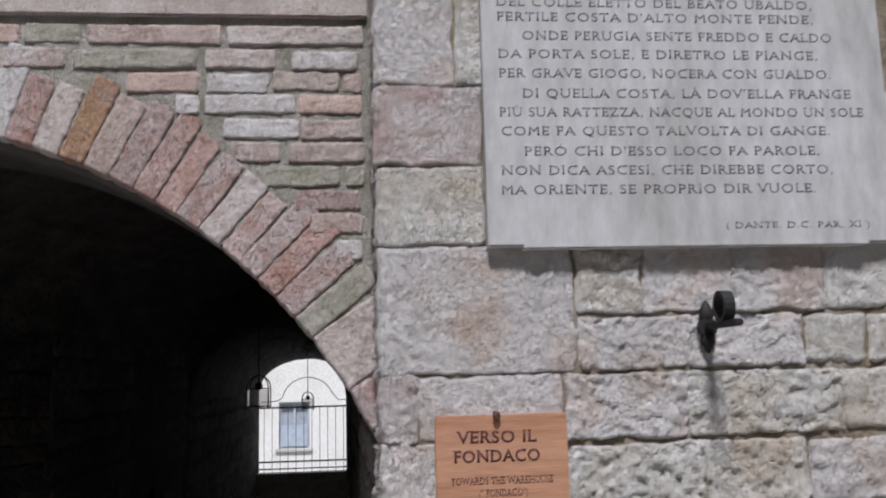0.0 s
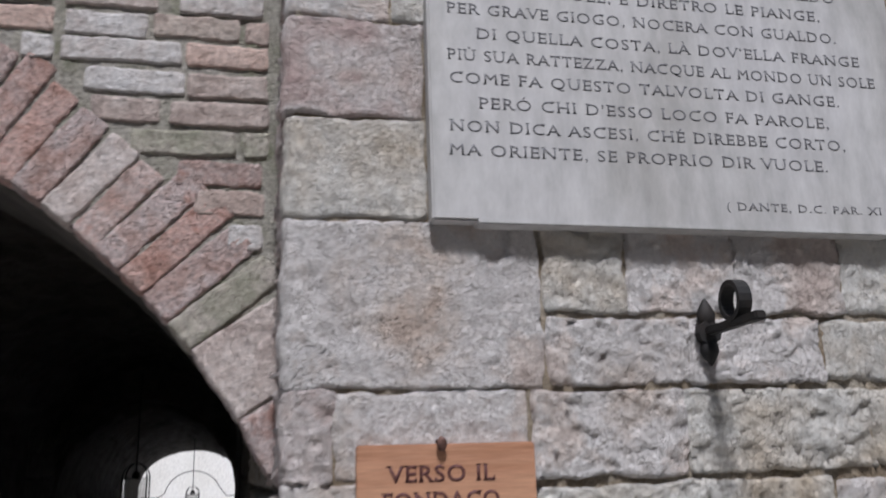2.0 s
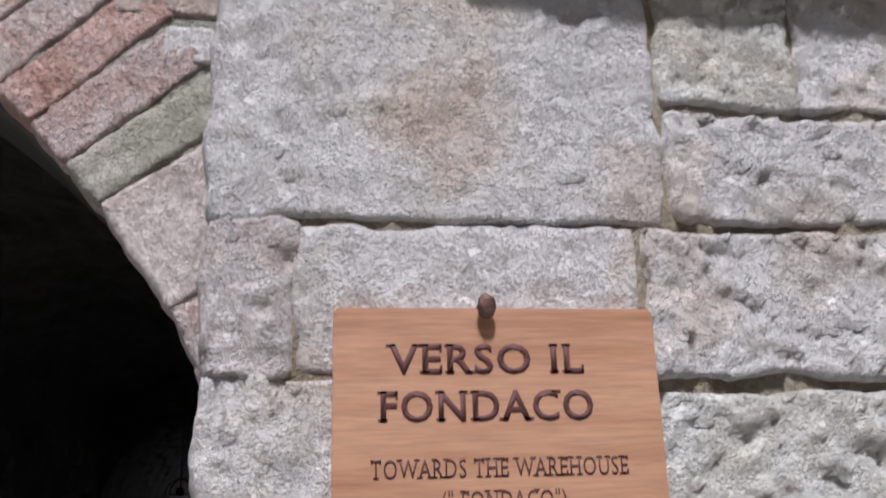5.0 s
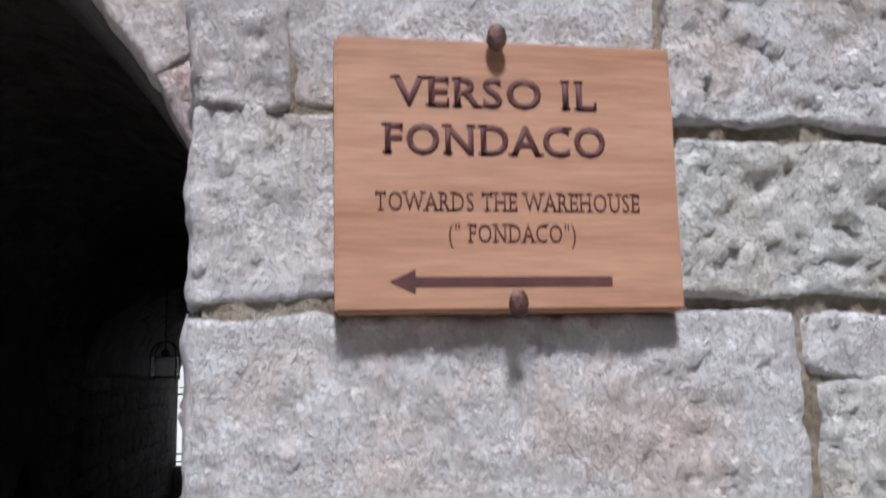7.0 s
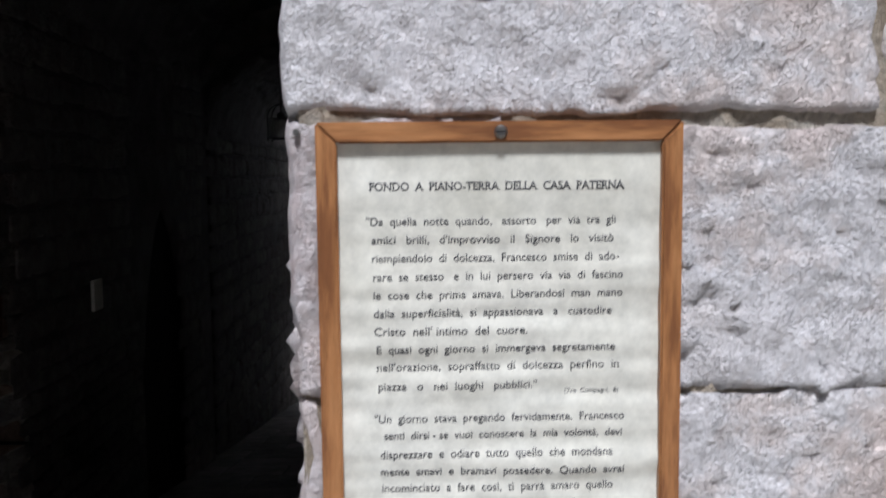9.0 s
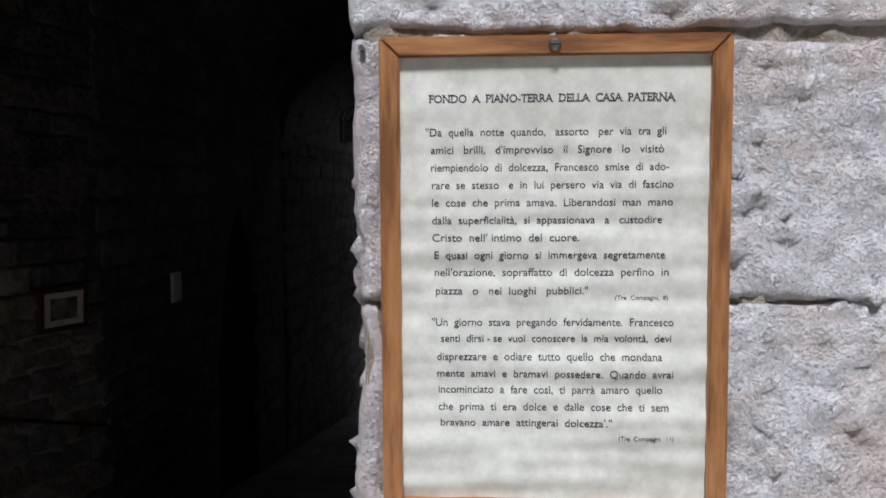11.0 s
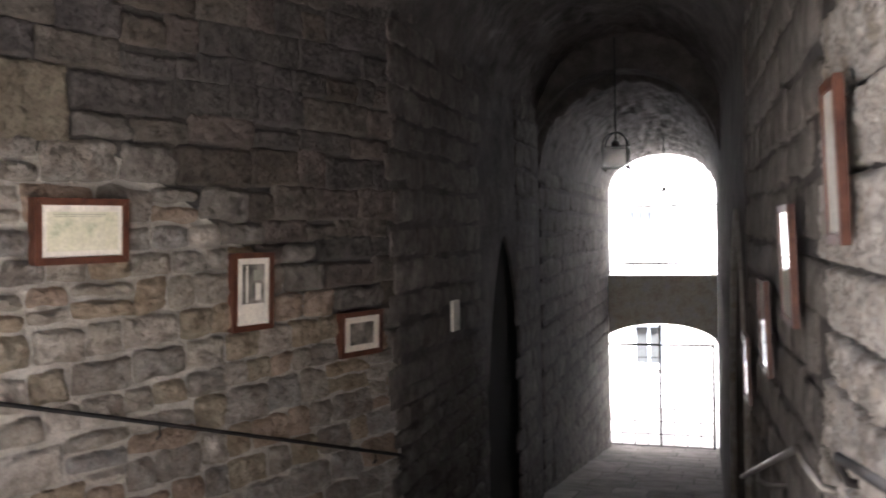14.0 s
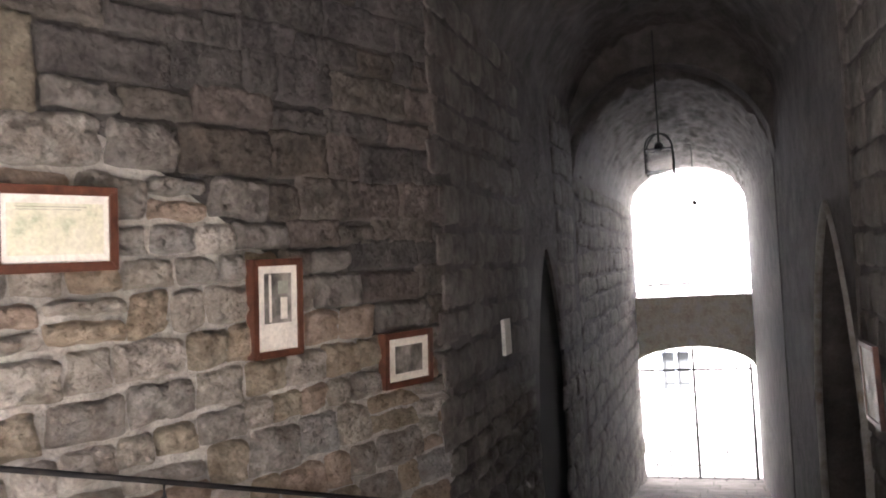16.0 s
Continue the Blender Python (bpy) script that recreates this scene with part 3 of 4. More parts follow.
def rubble_stone(u0, u1, z0, z1, m, mat, parent, seed):
    """A rounded field stone bulging out of its mortar, with a broken face."""
    u0, u1, z0, z1 = u0 + 0.002, u1 - 0.003, z0 + 0.001, z1 - 0.003
    w, h = u1 - u0, z1 - z0
    n = max(8, int(w / 0.012))
    k = max(8, int(h / 0.012))
    off = Vector((seed * 2.37, seed * 5.1, seed * 1.9))
    rnd = random.Random(seed)
    skew, lean, squeeze = rnd.uniform(-0.16, 0.16), rnd.uniform(-0.14, 0.14), rnd.uniform(0.03, 0.10)
    verts, faces = [], []
    for j in range(k + 1):
        for i in range(n + 1):
            a, b = 2 * i / n - 1, 2 * j / k - 1
            x = a * (1 - squeeze * abs(b) ** 4) + b * skew * 0.5
            z = b * (1 - squeeze * abs(a) ** 4) + a * lean * 0.5
            p = Vector(((u0 + u1) / 2 + x * w / 2, 0, (z0 + z1) / 2 + z * h / 2))
            p += Vector((noise.noise(p * 11 + off), 0, noise.noise(p * 11 - off))) * 0.016
            q = p + noise.noise_vector(p * 24 + off) * 0.012
            edge = min((1 - abs(a)) * w / 2, (1 - abs(b)) * h / 2)
            f = smoothstep(edge / 0.018) if edge < 0.018 else 1.0
            y = 0.022 - 0.044 * f - 0.016 * f * (1 - max(a * a, b * b))
            y -= (flake(q * 8 + off) * 0.042 + flake(q * 20 - off) * 0.028 + flake(q * 44 + off) * 0.010 + noise.noise(q * 60 + off) * 0.003) * (0.15 + 0.85 * f)
            verts.append(m @ Vector((p.x, max(y, -0.042), p.z)))
    for j in range(k):
        for i in range(n):
            c = j * (n + 1) + i
            faces.append((c, c + 1, c + n + 2, c + n + 1))
    me = bpy.data.meshes.new("stone")
    me.from_pydata(verts, [], faces)
    me.materials.append(mat)
    me.shade_smooth()
    ob = new("stone", me)
    ob.parent = parent
    return ob


# ---- inside: vault, side walls, inner arch, corridor, end wall ----
SLANT = pose(-3.481, 2.9, 0, 0, 0, 69.02)
SLANT_LENGTH = 3.706


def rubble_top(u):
    """Where the field stones end and the smoother dressed stone, its colour darkened for shade, begins: the line falls
    with the slope.
    """
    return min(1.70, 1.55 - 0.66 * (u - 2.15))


bm = bmesh.new()
band(bm, steps_between(-0.3, SLANT_LENGTH, 24), level(-1.6), rubble_top, 0.012, 0.5)
bm.transform(SLANT)
wall_left = structure("wall_left", bm, INNERMORTAR, "rubble stone wall of the vaulted passage, lit from the alley", "wall")
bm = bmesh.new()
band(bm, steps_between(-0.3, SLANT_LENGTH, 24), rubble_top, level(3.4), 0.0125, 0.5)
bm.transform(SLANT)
wall_left_upper = structure("wall_left_upper", bm, UPPERMORTAR, "dressed stone upper wall of the passage, darkened for shade", "wall")


def pointed(middle, half, foot, top):
    return lambda u: foot + (top - foot) * max(0.0, 1 - abs((u - middle) / half) ** 1.5) ** 0.7


LEFT = pose(-2.155, 6.36, 0, 0, 0, 90)
bm = bmesh.new()
box(bm, 0.0, 2.1, 0.0, 0.5, -2.4, 3.4)
band(bm, steps_between(2.1, 3.4, 24), pointed(2.8, 0.65, 0.0, 1.29), level(3.4), 0.0, 0.5)
box(bm, 3.4, 4.5, 0.0, 0.5, -2.4, 3.4)
bm.transform(LEFT)
wall_left_inner = structure("wall_left_inner", bm, PLASTER, "plastered passage wall with a pointed doorway, darkened for shade", "wall")
# Added black box behind the opening, its darkness in the colour.
bm = bmesh.new()
box(bm, 1.9, 3.6, 1.4, 1.5, -2.4, 2.2)
box(bm, 1.9, 2.09, 0.5, 1.4, -2.4, 2.2)
box(bm, 3.41, 3.6, 0.5, 1.4, -2.4, 2.2)
box(bm, 1.9, 3.6, 0.5, 1.5, 2.2, 2.4)
bm.transform(LEFT)
structure("wall_recess", bm, SHADEBLACK, "added black walls holding the pointed opening in shade", "wall")
# Added panel filling the opening with painted shade; no door leaf is known.
bm = bmesh.new()
band(bm, steps_between(2.112, 3.388, 24), level(-1.9), lambda u: pointed(2.8, 0.65, 0.0, 1.29)(u) - 0.006, 0.03, 0.075)
bm.transform(LEFT)
door = structure("door_1", bm, SHADEBLACK, "black panel standing in for the shade of a pointed opening", "door")
# the opposite wall leans slightly inwards along the passage; u runs back towards the alley
RIGHT = pose(0.045, 2.1, 0, 0, 0, -88.1)
bm = bmesh.new()
box(bm, -5.3, -0.8, 0.03, 0.6, -2.0, 3.4)
bm.transform(RIGHT)
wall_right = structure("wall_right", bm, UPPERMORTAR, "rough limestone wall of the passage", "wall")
bm = bmesh.new()
band(bm, steps_between(-7.0, -5.3, 24), pointed(-6.1, 0.85, 0.0, 1.45), level(3.4), 0.0, 0.6)
box(bm, -8.75, -7.0, 0.0, 0.6, -2.4, 3.4)
bm.transform(RIGHT)
# Back panel blackened to stand for the unlit depth of the recess.
deep = bmesh.new()
box(deep, -7.2, -5.1, 0.62, 0.7, -2.4, 2.2)
deep.transform(RIGHT)
structure("door_2", deep, SHADEBLACK, "black panel painting the shade deep in a pointed recess", "door")
niche_wall = structure("wall_right_niche", bm, PLASTER, "plastered wall with a pointed recess, darkened for shade", "wall")
bm = rod(bmesh.new(), [(-6.95, 0.0, -2.2), (-6.95, 0.0, -1.0)] + [(u, 0.0, pointed(-6.1, 0.85, 0.0, 1.45)(u)) for u in steps_between(-6.94, -5.26, 28)] + [(-5.25, 0.0, -1.0), (-5.25, 0.0, -2.2)], 0.026, 8)
bm.transform(RIGHT)
part("moulding", bm, JAMBSTONE, niche_wall, "worn stone moulding round the pointed recess", True)


def vault(name, stations, label, mat, thick=0.15, n=130, rough=0.05):
    """A barrel vault through stations of y, left x, right x, springing height and rise."""
    bm = bmesh.new()
    rings = []
    for y, xl, xr, zs, rise in stations:
        for grow in (0, thick):
            c, w = (xl + xr) / 2, (xr - xl) / 2 + grow
            rings.append([bm.verts.new((c - w * math.cos(math.pi * i / n), y, zs + (rise + grow) * math.sin(math.pi * i / n) + (noise.noise(Vector((c - w * math.cos(math.pi * i / n), y, i * 0.066)) * 2.6) * rough) + flake(Vector((i * 0.024, y, 0.4)) * 5) * 0.03 + flake(Vector((i * 0.024, y, 2.4)) * 13) * 0.02)) for i in range(n + 1)])
    for k in range(0, len(rings) - 2, 2):
        for a, b in ((rings[k], rings[k + 2]), (rings[k + 1], rings[k + 3])):
            for i in range(n):
                bm.faces.new((a[i], a[i + 1], b[i + 1], b[i]))
    for a, b in ((rings[0], rings[1]), (rings[-2], rings[-1])):
        for i in range(n):
            bm.faces.new((a[i], a[i + 1], b[i + 1], b[i]))
    return structure(name, bm, mat, label, "ceiling", True)


def left_x(y):
    return -3.481 + (y - 2.9) * 0.3834 if y < 6.36 else -2.155


vault("ceiling", [(y, left_x(y) - 0.03, 0.10 - 0.033 * (y - 2.1), 2.35, 1.05) for y in steps_between(2.88, 10.77, 230)], "rough barrel vault over the passage, darkened for shade", PLASTER)
bm = bmesh.new()
band(bm, steps_between(-2.29, -0.23, 36), arc(-1.26, 2.0, 1.03), level(3.8), 10.75, 11.2)
box(bm, -0.23, 0.6, 10.75, 11.2, -2.6, 3.8)
box(bm, -2.9, -2.29, 10.75, 11.2, -2.6, 3.8)
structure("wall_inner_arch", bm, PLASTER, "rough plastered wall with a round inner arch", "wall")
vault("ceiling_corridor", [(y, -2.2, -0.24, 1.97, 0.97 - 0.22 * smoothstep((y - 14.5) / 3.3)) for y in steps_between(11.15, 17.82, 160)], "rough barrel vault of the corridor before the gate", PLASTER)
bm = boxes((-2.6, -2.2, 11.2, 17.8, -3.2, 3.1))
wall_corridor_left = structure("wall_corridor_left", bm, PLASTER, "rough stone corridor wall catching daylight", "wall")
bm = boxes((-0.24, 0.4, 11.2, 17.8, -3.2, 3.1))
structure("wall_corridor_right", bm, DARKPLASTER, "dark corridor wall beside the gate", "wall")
bm = bmesh.new()
for x0, x1 in ((-2.9, -2.2), (-0.19, 0.6)):
    box(bm, x0, x1, 17.8, 18.2, -0.45, 3.9)
for x0, x1 in ((-2.9, -2.33), (-0.23, 0.6)):
    box(bm, x0, x1, 17.8, 18.2, -3.2, -0.45)
band(bm, steps_between(-2.2, -0.19, 30), lambda x: 2.05 + 0.66 * math.sqrt(max(0, 1 - ((x + 1.195) / 1.006) ** 2)), level(3.9), 17.8, 18.2)
wall_end = structure("wall_end", bm, PLASTER, "end wall with an arched window above the gate", "wall")
bm = bmesh.new()
band(bm, steps_between(-2.33, -0.23, 30), lambda x: -0.88 + 0.415 * math.sqrt(max(0, 1 - ((x + 1.28) / 1.051) ** 2)), level(0.43), 17.84, 18.16)
structure("wall_lintel", bm, LINTEL, "brown masonry band between gate and window, brightened in colour", "wall")


# ---- writing ----
# where each capital's strokes end: foot serifs, then head serifs, as shares of its width
SERIFS = {"A": ((0.06, 0.94), ()), "B": ((0.08,), (0.08,)), "C": ((), (0.93,)), "D": ((0.08,), (0.08,)), "E": ((0.10,), (0.10,)), "F": ((0.13,), (0.10,)),
          "G": ((), (0.90,)), "H": ((0.08, 0.92), (0.08, 0.92)), "I": ((0.5,), (0.5,)), "L": ((0.12,), (0.14,)), "M": ((0.03, 0.97), ()),
          "N": ((0.08,), (0.06, 0.92)), "P": ((0.14,), (0.10,)), "R": ((0.10, 0.95), (0.10,)), "T": ((0.5,), ()), "U": ((), (0.07, 0.93)),
          "V": ((), (0.05, 0.95)), "W": ((), (0.03, 0.97)), "X": ((0.06, 0.94), (0.06, 0.94))}
TIPS = {"E": (0.97, 0.97), "F": (None, 0.97), "L": (0.97, None), "T": (None, None), "Z": (0.97, 0.03)}
PLAIN = {"\u00c0": "A", "\u00d9": "U", "\u00d3": "O", "\u00c9": "E"}


def lettering(name, body, x0, x1, z, cap, y, mat, parent, weight=0.0, bend=None, gap=1.0, thick=0.0006, serif=False):
    """A line of writing as a mesh, from x0 to x1 with its baseline at z and capitals cap high."""
    font = bpy.data.curves.new(name, "FONT")
    font.body, font.resolution_u, font.space_character, font.offset = body, 3, gap, weight
    holder = bpy.data.objects.new(name, font)
    me = bpy.data.meshes.new_from_object(holder)
    bpy.data.objects.remove(holder)
    xs = [v.co.x for v in me.vertices]
    lo, hi = min(xs), max(xs)
    sx, sz = (x1 - x0) / (hi - lo), cap / 0.70
    bm = bmesh.new()
    bm.from_mesh(me)
    bpy.data.meshes.remove(me)
    made = bmesh.ops.extrude_face_region(bm, geom=list(bm.faces))
    top = {v for v in made["geom"] if isinstance(v, bmesh.types.BMVert)}
    for v in bm.verts:
        x, h = x0 + (v.co.x - lo) * sx, z + v.co.y * sz
        v.co = Vector((x, y - (thick if v in top else 0) - (bend(x, h) if bend else 0), h))
    # one part for each word
    seen, islands = set(), []
    for v in bm.verts:
        if v in seen:
            continue
        stack, isle = [v], []
        seen.add(v)
        while stack:
            w = stack.pop()
            isle.append(w)
            for e in w.link_edges:
                o = e.other_vert(w)
                if o not in seen:
                    seen.add(o)
                    stack.append(o)
        islands.append((min(w.co.x for w in isle), max(w.co.x for w in isle), isle))
    islands.sort(key=lambda s: s[0])
    if serif:
        heights = {id(i[2]): (min(w.co.z for w in i[2]), max(w.co.z for w in i[2])) for i in islands}
        tall = [i for i in islands if heights[id(i[2])][1] - heights[id(i[2])][0] > cap * 0.8 and heights[id(i[2])][0] > z - cap * 0.45 and i[1] - i[0] > cap * 0.05]
        letters = [c for c in body if c.isalnum() or c in "()"]
        if len(tall) == len(letters):
            for c, (lo, hi, isle) in zip(letters, tall):
                c = PLAIN.get(c, c)
                feet, heads = SERIFS.get(c, ((), ()))
                half, slim = cap * 0.16, cap * 0.085
                near = min(w.co.y for w in isle)
                for shares, low in ((feet, z), (heads, z + cap - slim)):
                    for share in shares:
                        x = lo + (hi - lo) * share
                        bm.verts.ensure_lookup_table()
                        box(bm, x - half, x + half, near, y, low, low + slim)
                        bm.verts.ensure_lookup_table()
                        isle += bm.verts[-8:]
                for share, low in zip(TIPS.get(c, (None, None)), (z, z + cap * 0.72)):
                    if share is not None:
                        x = lo + (hi - lo) * share
                        box(bm, x - slim * 0.5, x + slim * 0.5, near, y, low, low + cap * 0.28)
                        bm.verts.ensure_lookup_table()
                        isle += bm.verts[-8:]
                if c == "T":
                    for x in (lo + slim * 0.5, hi - slim * 0.5):
                        box(bm, x - slim * 0.5, x + slim * 0.5, near, y, z + cap * 0.74, z + cap)
                        bm.verts.ensure_lookup_table()
                        isle += bm.verts[-8:]
    words, reach = [], -1e9
    for lo, hi, isle in islands:
        if lo - reach > cap * 0.42 * gap:
            words.append([])
        words[-1] += isle
        reach = max(reach, hi)
    for word in words:
        chosen = set(word)
        spare = bm.copy()
        spare.verts.ensure_lookup_table()
        bm.verts.index_update()
        keep = {v.index for v in chosen}
        bmesh.ops.delete(spare, geom=[v for v in spare.verts if v.index not in keep], context="VERTS")
        part(name, spare, mat, parent)
    bm.free()


# ---- marble plaque ----
plaque = thing("marble_plaque", pose(0.84, 2.10, 2.58), "grey-white marble plaque with carved verses on the stone pier", "plaque")


def slab_mesh():
    bm = boxes((-0.526, 0.526, -0.043, -0.002, 0.0, 0.78), bevel=0.004)
    return bm


part("slab", slab_mesh(), MARBLE, plaque)
part("ledge", boxes((-0.44, 0.44, -0.046, -0.0035, -0.006, 0.004), bevel=0.002), MARBLE, plaque)
VERSES = [
    ("DEL COLLE ELETTO DEL BEATO UBALDO,", 0.356, 1.185, 3.178),
    ("FERTILE COSTA D'ALTO MONTE PENDE,", 0.356, 1.185, 3.139),
    ("ONDE PERUGIA SENTE FREDDO E CALDO", 0.418, 1.231, 3.090),
    ("DA PORTA SOLE, E DIRETRO LE PIANGE,", 0.356, 1.188, 3.042),
    ("PER GRAVE GIOGO, NOCERA CON GUALDO.", 0.356, 1.220, 2.992),
    ("DI QUELLA COSTA, L\u00c0 DOV'ELLA FRANGE", 0.414, 1.268, 2.940),
    ("PI\u00d9 SUA RATTEZZA, NACQUE AL MONDO UN SOLE", 0.354, 1.298, 2.892),
    ("COME FA QUESTO TALVOLTA DI GANGE.", 0.356, 1.203, 2.844),
    ("PER\u00d3 CHI D'ESSO LOCO FA PAROLE,", 0.413, 1.170, 2.793),
    ("NON DICA ASCESI, CH\u00c9 DIREBBE CORTO,", 0.354, 1.201, 2.745),
    ("MA ORIENTE, SE PROPRIO DIR VUOLE.", 0.352, 1.152, 2.697),
]
for body, a, b, z in VERSES:
    lettering("word", body, a - 0.84, b - 0.84, z - 2.569 + (z - 2.697) * 0.012, 0.0235, -0.0432, LETTERING, plaque, -0.004, gap=1.16, serif=True)
lettering("word", "( DANTE, D.C. PAR. XI )", 0.912 - 0.84, 1.286 - 0.84, 2.618 - 2.58, 0.0165, -0.0432, LETTERING, plaque, -0.006, gap=1.18, serif=True)

# ---- wooden direction sign ----
sign = thing("wooden_sign", pose(0.331, 2.10, 1.932), "light wooden direction sign with burnt brown lettering nailed to the pier", "sign")
bm = bmesh.new()
box(bm, -0.157, 0.157, -0.032, -0.008, 0.0, 0.247, bevel=0.003)
part("board", bm, BOARD, sign)
for body, a, b, z, cap, w in (("VERSO IL", 0.226, 0.413, 2.116, 0.0275, 0.02), ("FONDACO", 0.218, 0.420, 2.072, 0.0275, 0.02),
                              ("TOWARDS THE WAREHOUSE", 0.209, 0.449, 2.021, 0.0170, -0.004), ("(\" FONDACO\")", 0.273, 0.388, 1.993, 0.0165, -0.004)):
    lettering("word", body, a - 0.331, b - 0.331, z - 1.932, cap, -0.0321, BURNT, sign, w, gap=1.12, serif=True)
bm = bmesh.new()
outline = [(-0.110, 0.0267), (-0.088, 0.037), (-0.088, 0.0305), (0.089, 0.0305), (0.089, 0.0225), (-0.088, 0.0225), (-0.088, 0.0165)]
face = bm.faces.new([bm.verts.new((x, -0.0321, z)) for x, z in outline])
for v in bmesh.ops.extrude_face_region(bm, geom=[face])["geom"]:
    if isinstance(v, bmesh.types.BMVert):
        v.co.y -= 0.0008
part("arrow", bm, BURNT, sign)


def nail_mesh(seed):
    """A hand-forged nail: bent shank and a hammered, faceted head."""
    bm = bmesh.new()
    rod(bm, [(0, 0.03, 0.006), (0, -0.004, 0.005), (0, -0.010, 0.0)], 0.005, 6)
    made = bmesh.ops.create_icosphere(bm, subdivisions=2, radius=1)["verts"]
    for v in made:
        k = 1 + 0.22 * noise.noise(v.co * 2.3 + Vector((seed, 0, 0)))
        v.co = Vector((v.co.x * 0.0092 * k, v.co.y * 0.006 * k - 0.012, v.co.z * 0.0135 * k))
    return bm


part("nail", nail_mesh(1), NAIL, sign, "rusty forged nail head").matrix_basis = pose(-0.012, -0.030, 0.246)
part("nail", nail_mesh(4), NAIL, sign, "rusty forged nail head").matrix_basis = pose(0.000, -0.030, 0.006, 0, 0, 0)

# ---- framed text ----
framed = thing("framed_text", pose(0.2495, 2.10, 1.118), "oak-framed sheet of printed Italian text on the stone pier", "frame")
FW, FH, RAIL = 0.341, 0.4795, 0.0195


def mitred(a, b, c, d, y0, y1):
    """A frame rail between four corners, seen from the front, with a small bevel."""
    bm = bmesh.new()
    lo = [bm.verts.new((x, y1, z)) for x, z in (a, b, c, d)]
    hi = [bm.verts.new((x, y0, z)) for x, z in (a, b, c, d)]
    bm.faces.new(hi)
    bm.faces.new(lo[::-1])
    for i in range(4):
        bm.faces.new((hi[i], lo[i], lo[(i + 1) % 4], hi[(i + 1) % 4]))
    bmesh.ops.bevel(bm, geom=list(bm.edges), offset=min(0.0018, (y1 - y0) * 0.2), segments=2, affect="EDGES")
    return bm


def frame_rails(parent, w, h, rail, y0, y1, across, along, name="rail"):
    x, g = w / 2, 0.0003
    part(name, mitred((-x + g, h), (x - g, h), (x - rail - g, h - rail), (-x + rail + g, h - rail), y0, y1), across, parent)
    part(name, mitred((-x + g, 0), (x - g, 0), (x - rail - g, rail), (-x + rail + g, rail), y0, y1), across, parent)
    part(name, mitred((-x, g), (-x, h - g), (-x + rail, h - rail - g), (-x + rail, rail + g), y0, y1), along, parent)
    part(name, mitred((x, g), (x, h - g), (x - rail, h - rail - g), (x - rail, rail + g), y0, y1), along, parent)


frame_rails(framed, FW, FH, RAIL, -0.023, -0.004, OAKACROSS, OAK)


def ripple(x, z):
    """How far the damp paper stands out from flat."""
    p = Vector((x * 3.5, 0, z * 30))
    low = 1 - smoothstep((z - 0.02) / 0.12)
    broad = noise.noise(p) * 0.0052 + noise.noise(Vector((x * 7, 3, z * 62))) * 0.0022
    return 0.0065 + broad * (0.25 + 0.75 * (1 - smoothstep((z - 0.30) / 0.12))) + low * noise.noise(Vector((x * 20, 7, z * 34))) * 0.0035


bm = bmesh.new()
nx, nz = 70, 110
grid = [[bm.verts.new((-0.155 + 0.31 * i / nx, -0.008 - ripple(-0.155 + 0.31 * i / nx, 0.017 + 0.445 * j / nz), 0.017 + 0.445 * j / nz)) for i in range(nx + 1)] for j in range(nz + 1)]
for j in range(nz):
    for i in range(nx):
        bm.faces.new((grid[j][i], grid[j][i + 1], grid[j + 1][i + 1], grid[j + 1][i]))
part("paper", bm, PAPER, framed, "rippled cream paper sheet", True)
TEXT = [
    ("FONDO  A  PIANO-TERRA  DELLA  CASA  PATERNA", 0.128, 0.366, 1.528),
    ("\"Da  quella  notte  quando,   assorto   per  via  tra  gli", 0.124, 0.359, 1.496),
    ("amici   brilli,   d'improvviso   il   Signore   lo   visit\u00f2", 0.129, 0.357, 1.479),
    ("riempiendolo  di  dolcezza,  Francesco  smise  di  ado-", 0.129, 0.362, 1.462),
    ("rare  se  stesso   e  in  lui  persero  via  via  di  fascino", 0.130, 0.366, 1.445),
    ("le  cose  che  prima  amava.  Liberandosi  man  mano", 0.130, 0.366, 1.428),
    ("dalla  superficialit\u00e0,  si  appassionava   a   custodire", 0.130, 0.356, 1.411),
    ("Cristo  nell' intimo  del  cuore.", 0.130, 0.275, 1.394),
    ("E  quasi  ogni  giorno  si  immergeva  segretamente", 0.132, 0.359, 1.377),
    ("nell'orazione,  sopraffatto  di  dolcezza  perfino  in", 0.132, 0.363, 1.360),
    ("piazza   o   nei  luoghi   pubblici.\"", 0.133, 0.284, 1.342),
    ("\"Un  giorno  stava  pregando  fervidamente.  Francesco", 0.129, 0.368, 1.311),
    ("sent\u00ec  dirsi - se  vuoi  conoscere  la  mia  volont\u00e0,  devi", 0.138, 0.366, 1.295),
    ("disprezzare  e  odiare  tutto  quello  che  mondana", 0.134, 0.357, 1.277),
    ("mente  amavi  e  bramavi  possedere.  Quando  avrai", 0.134, 0.368, 1.260),
    ("incominciato  a  fare  cos\u00ec,  ti  parr\u00e0  amaro  quello", 0.135, 0.358, 1.244),
    ("che  prima  ti  era  dolce  e  dalle  cose  che  ti  sem", 0.135, 0.364, 1.227),
    ("bravano  amare  attingerai  dolcezza'.\"", 0.137, 0.308, 1.211),
]
for body, a, b, z in TEXT:
    lettering("word", body, a - 0.2495, b - 0.2495, z - 1.1175 + (z - 1.211) * 0.018, 0.0078, -0.0081, INK, framed, 0.004 if z < 1.52 else 0.012, bend=ripple, thick=0.0003, serif=z > 1.52)
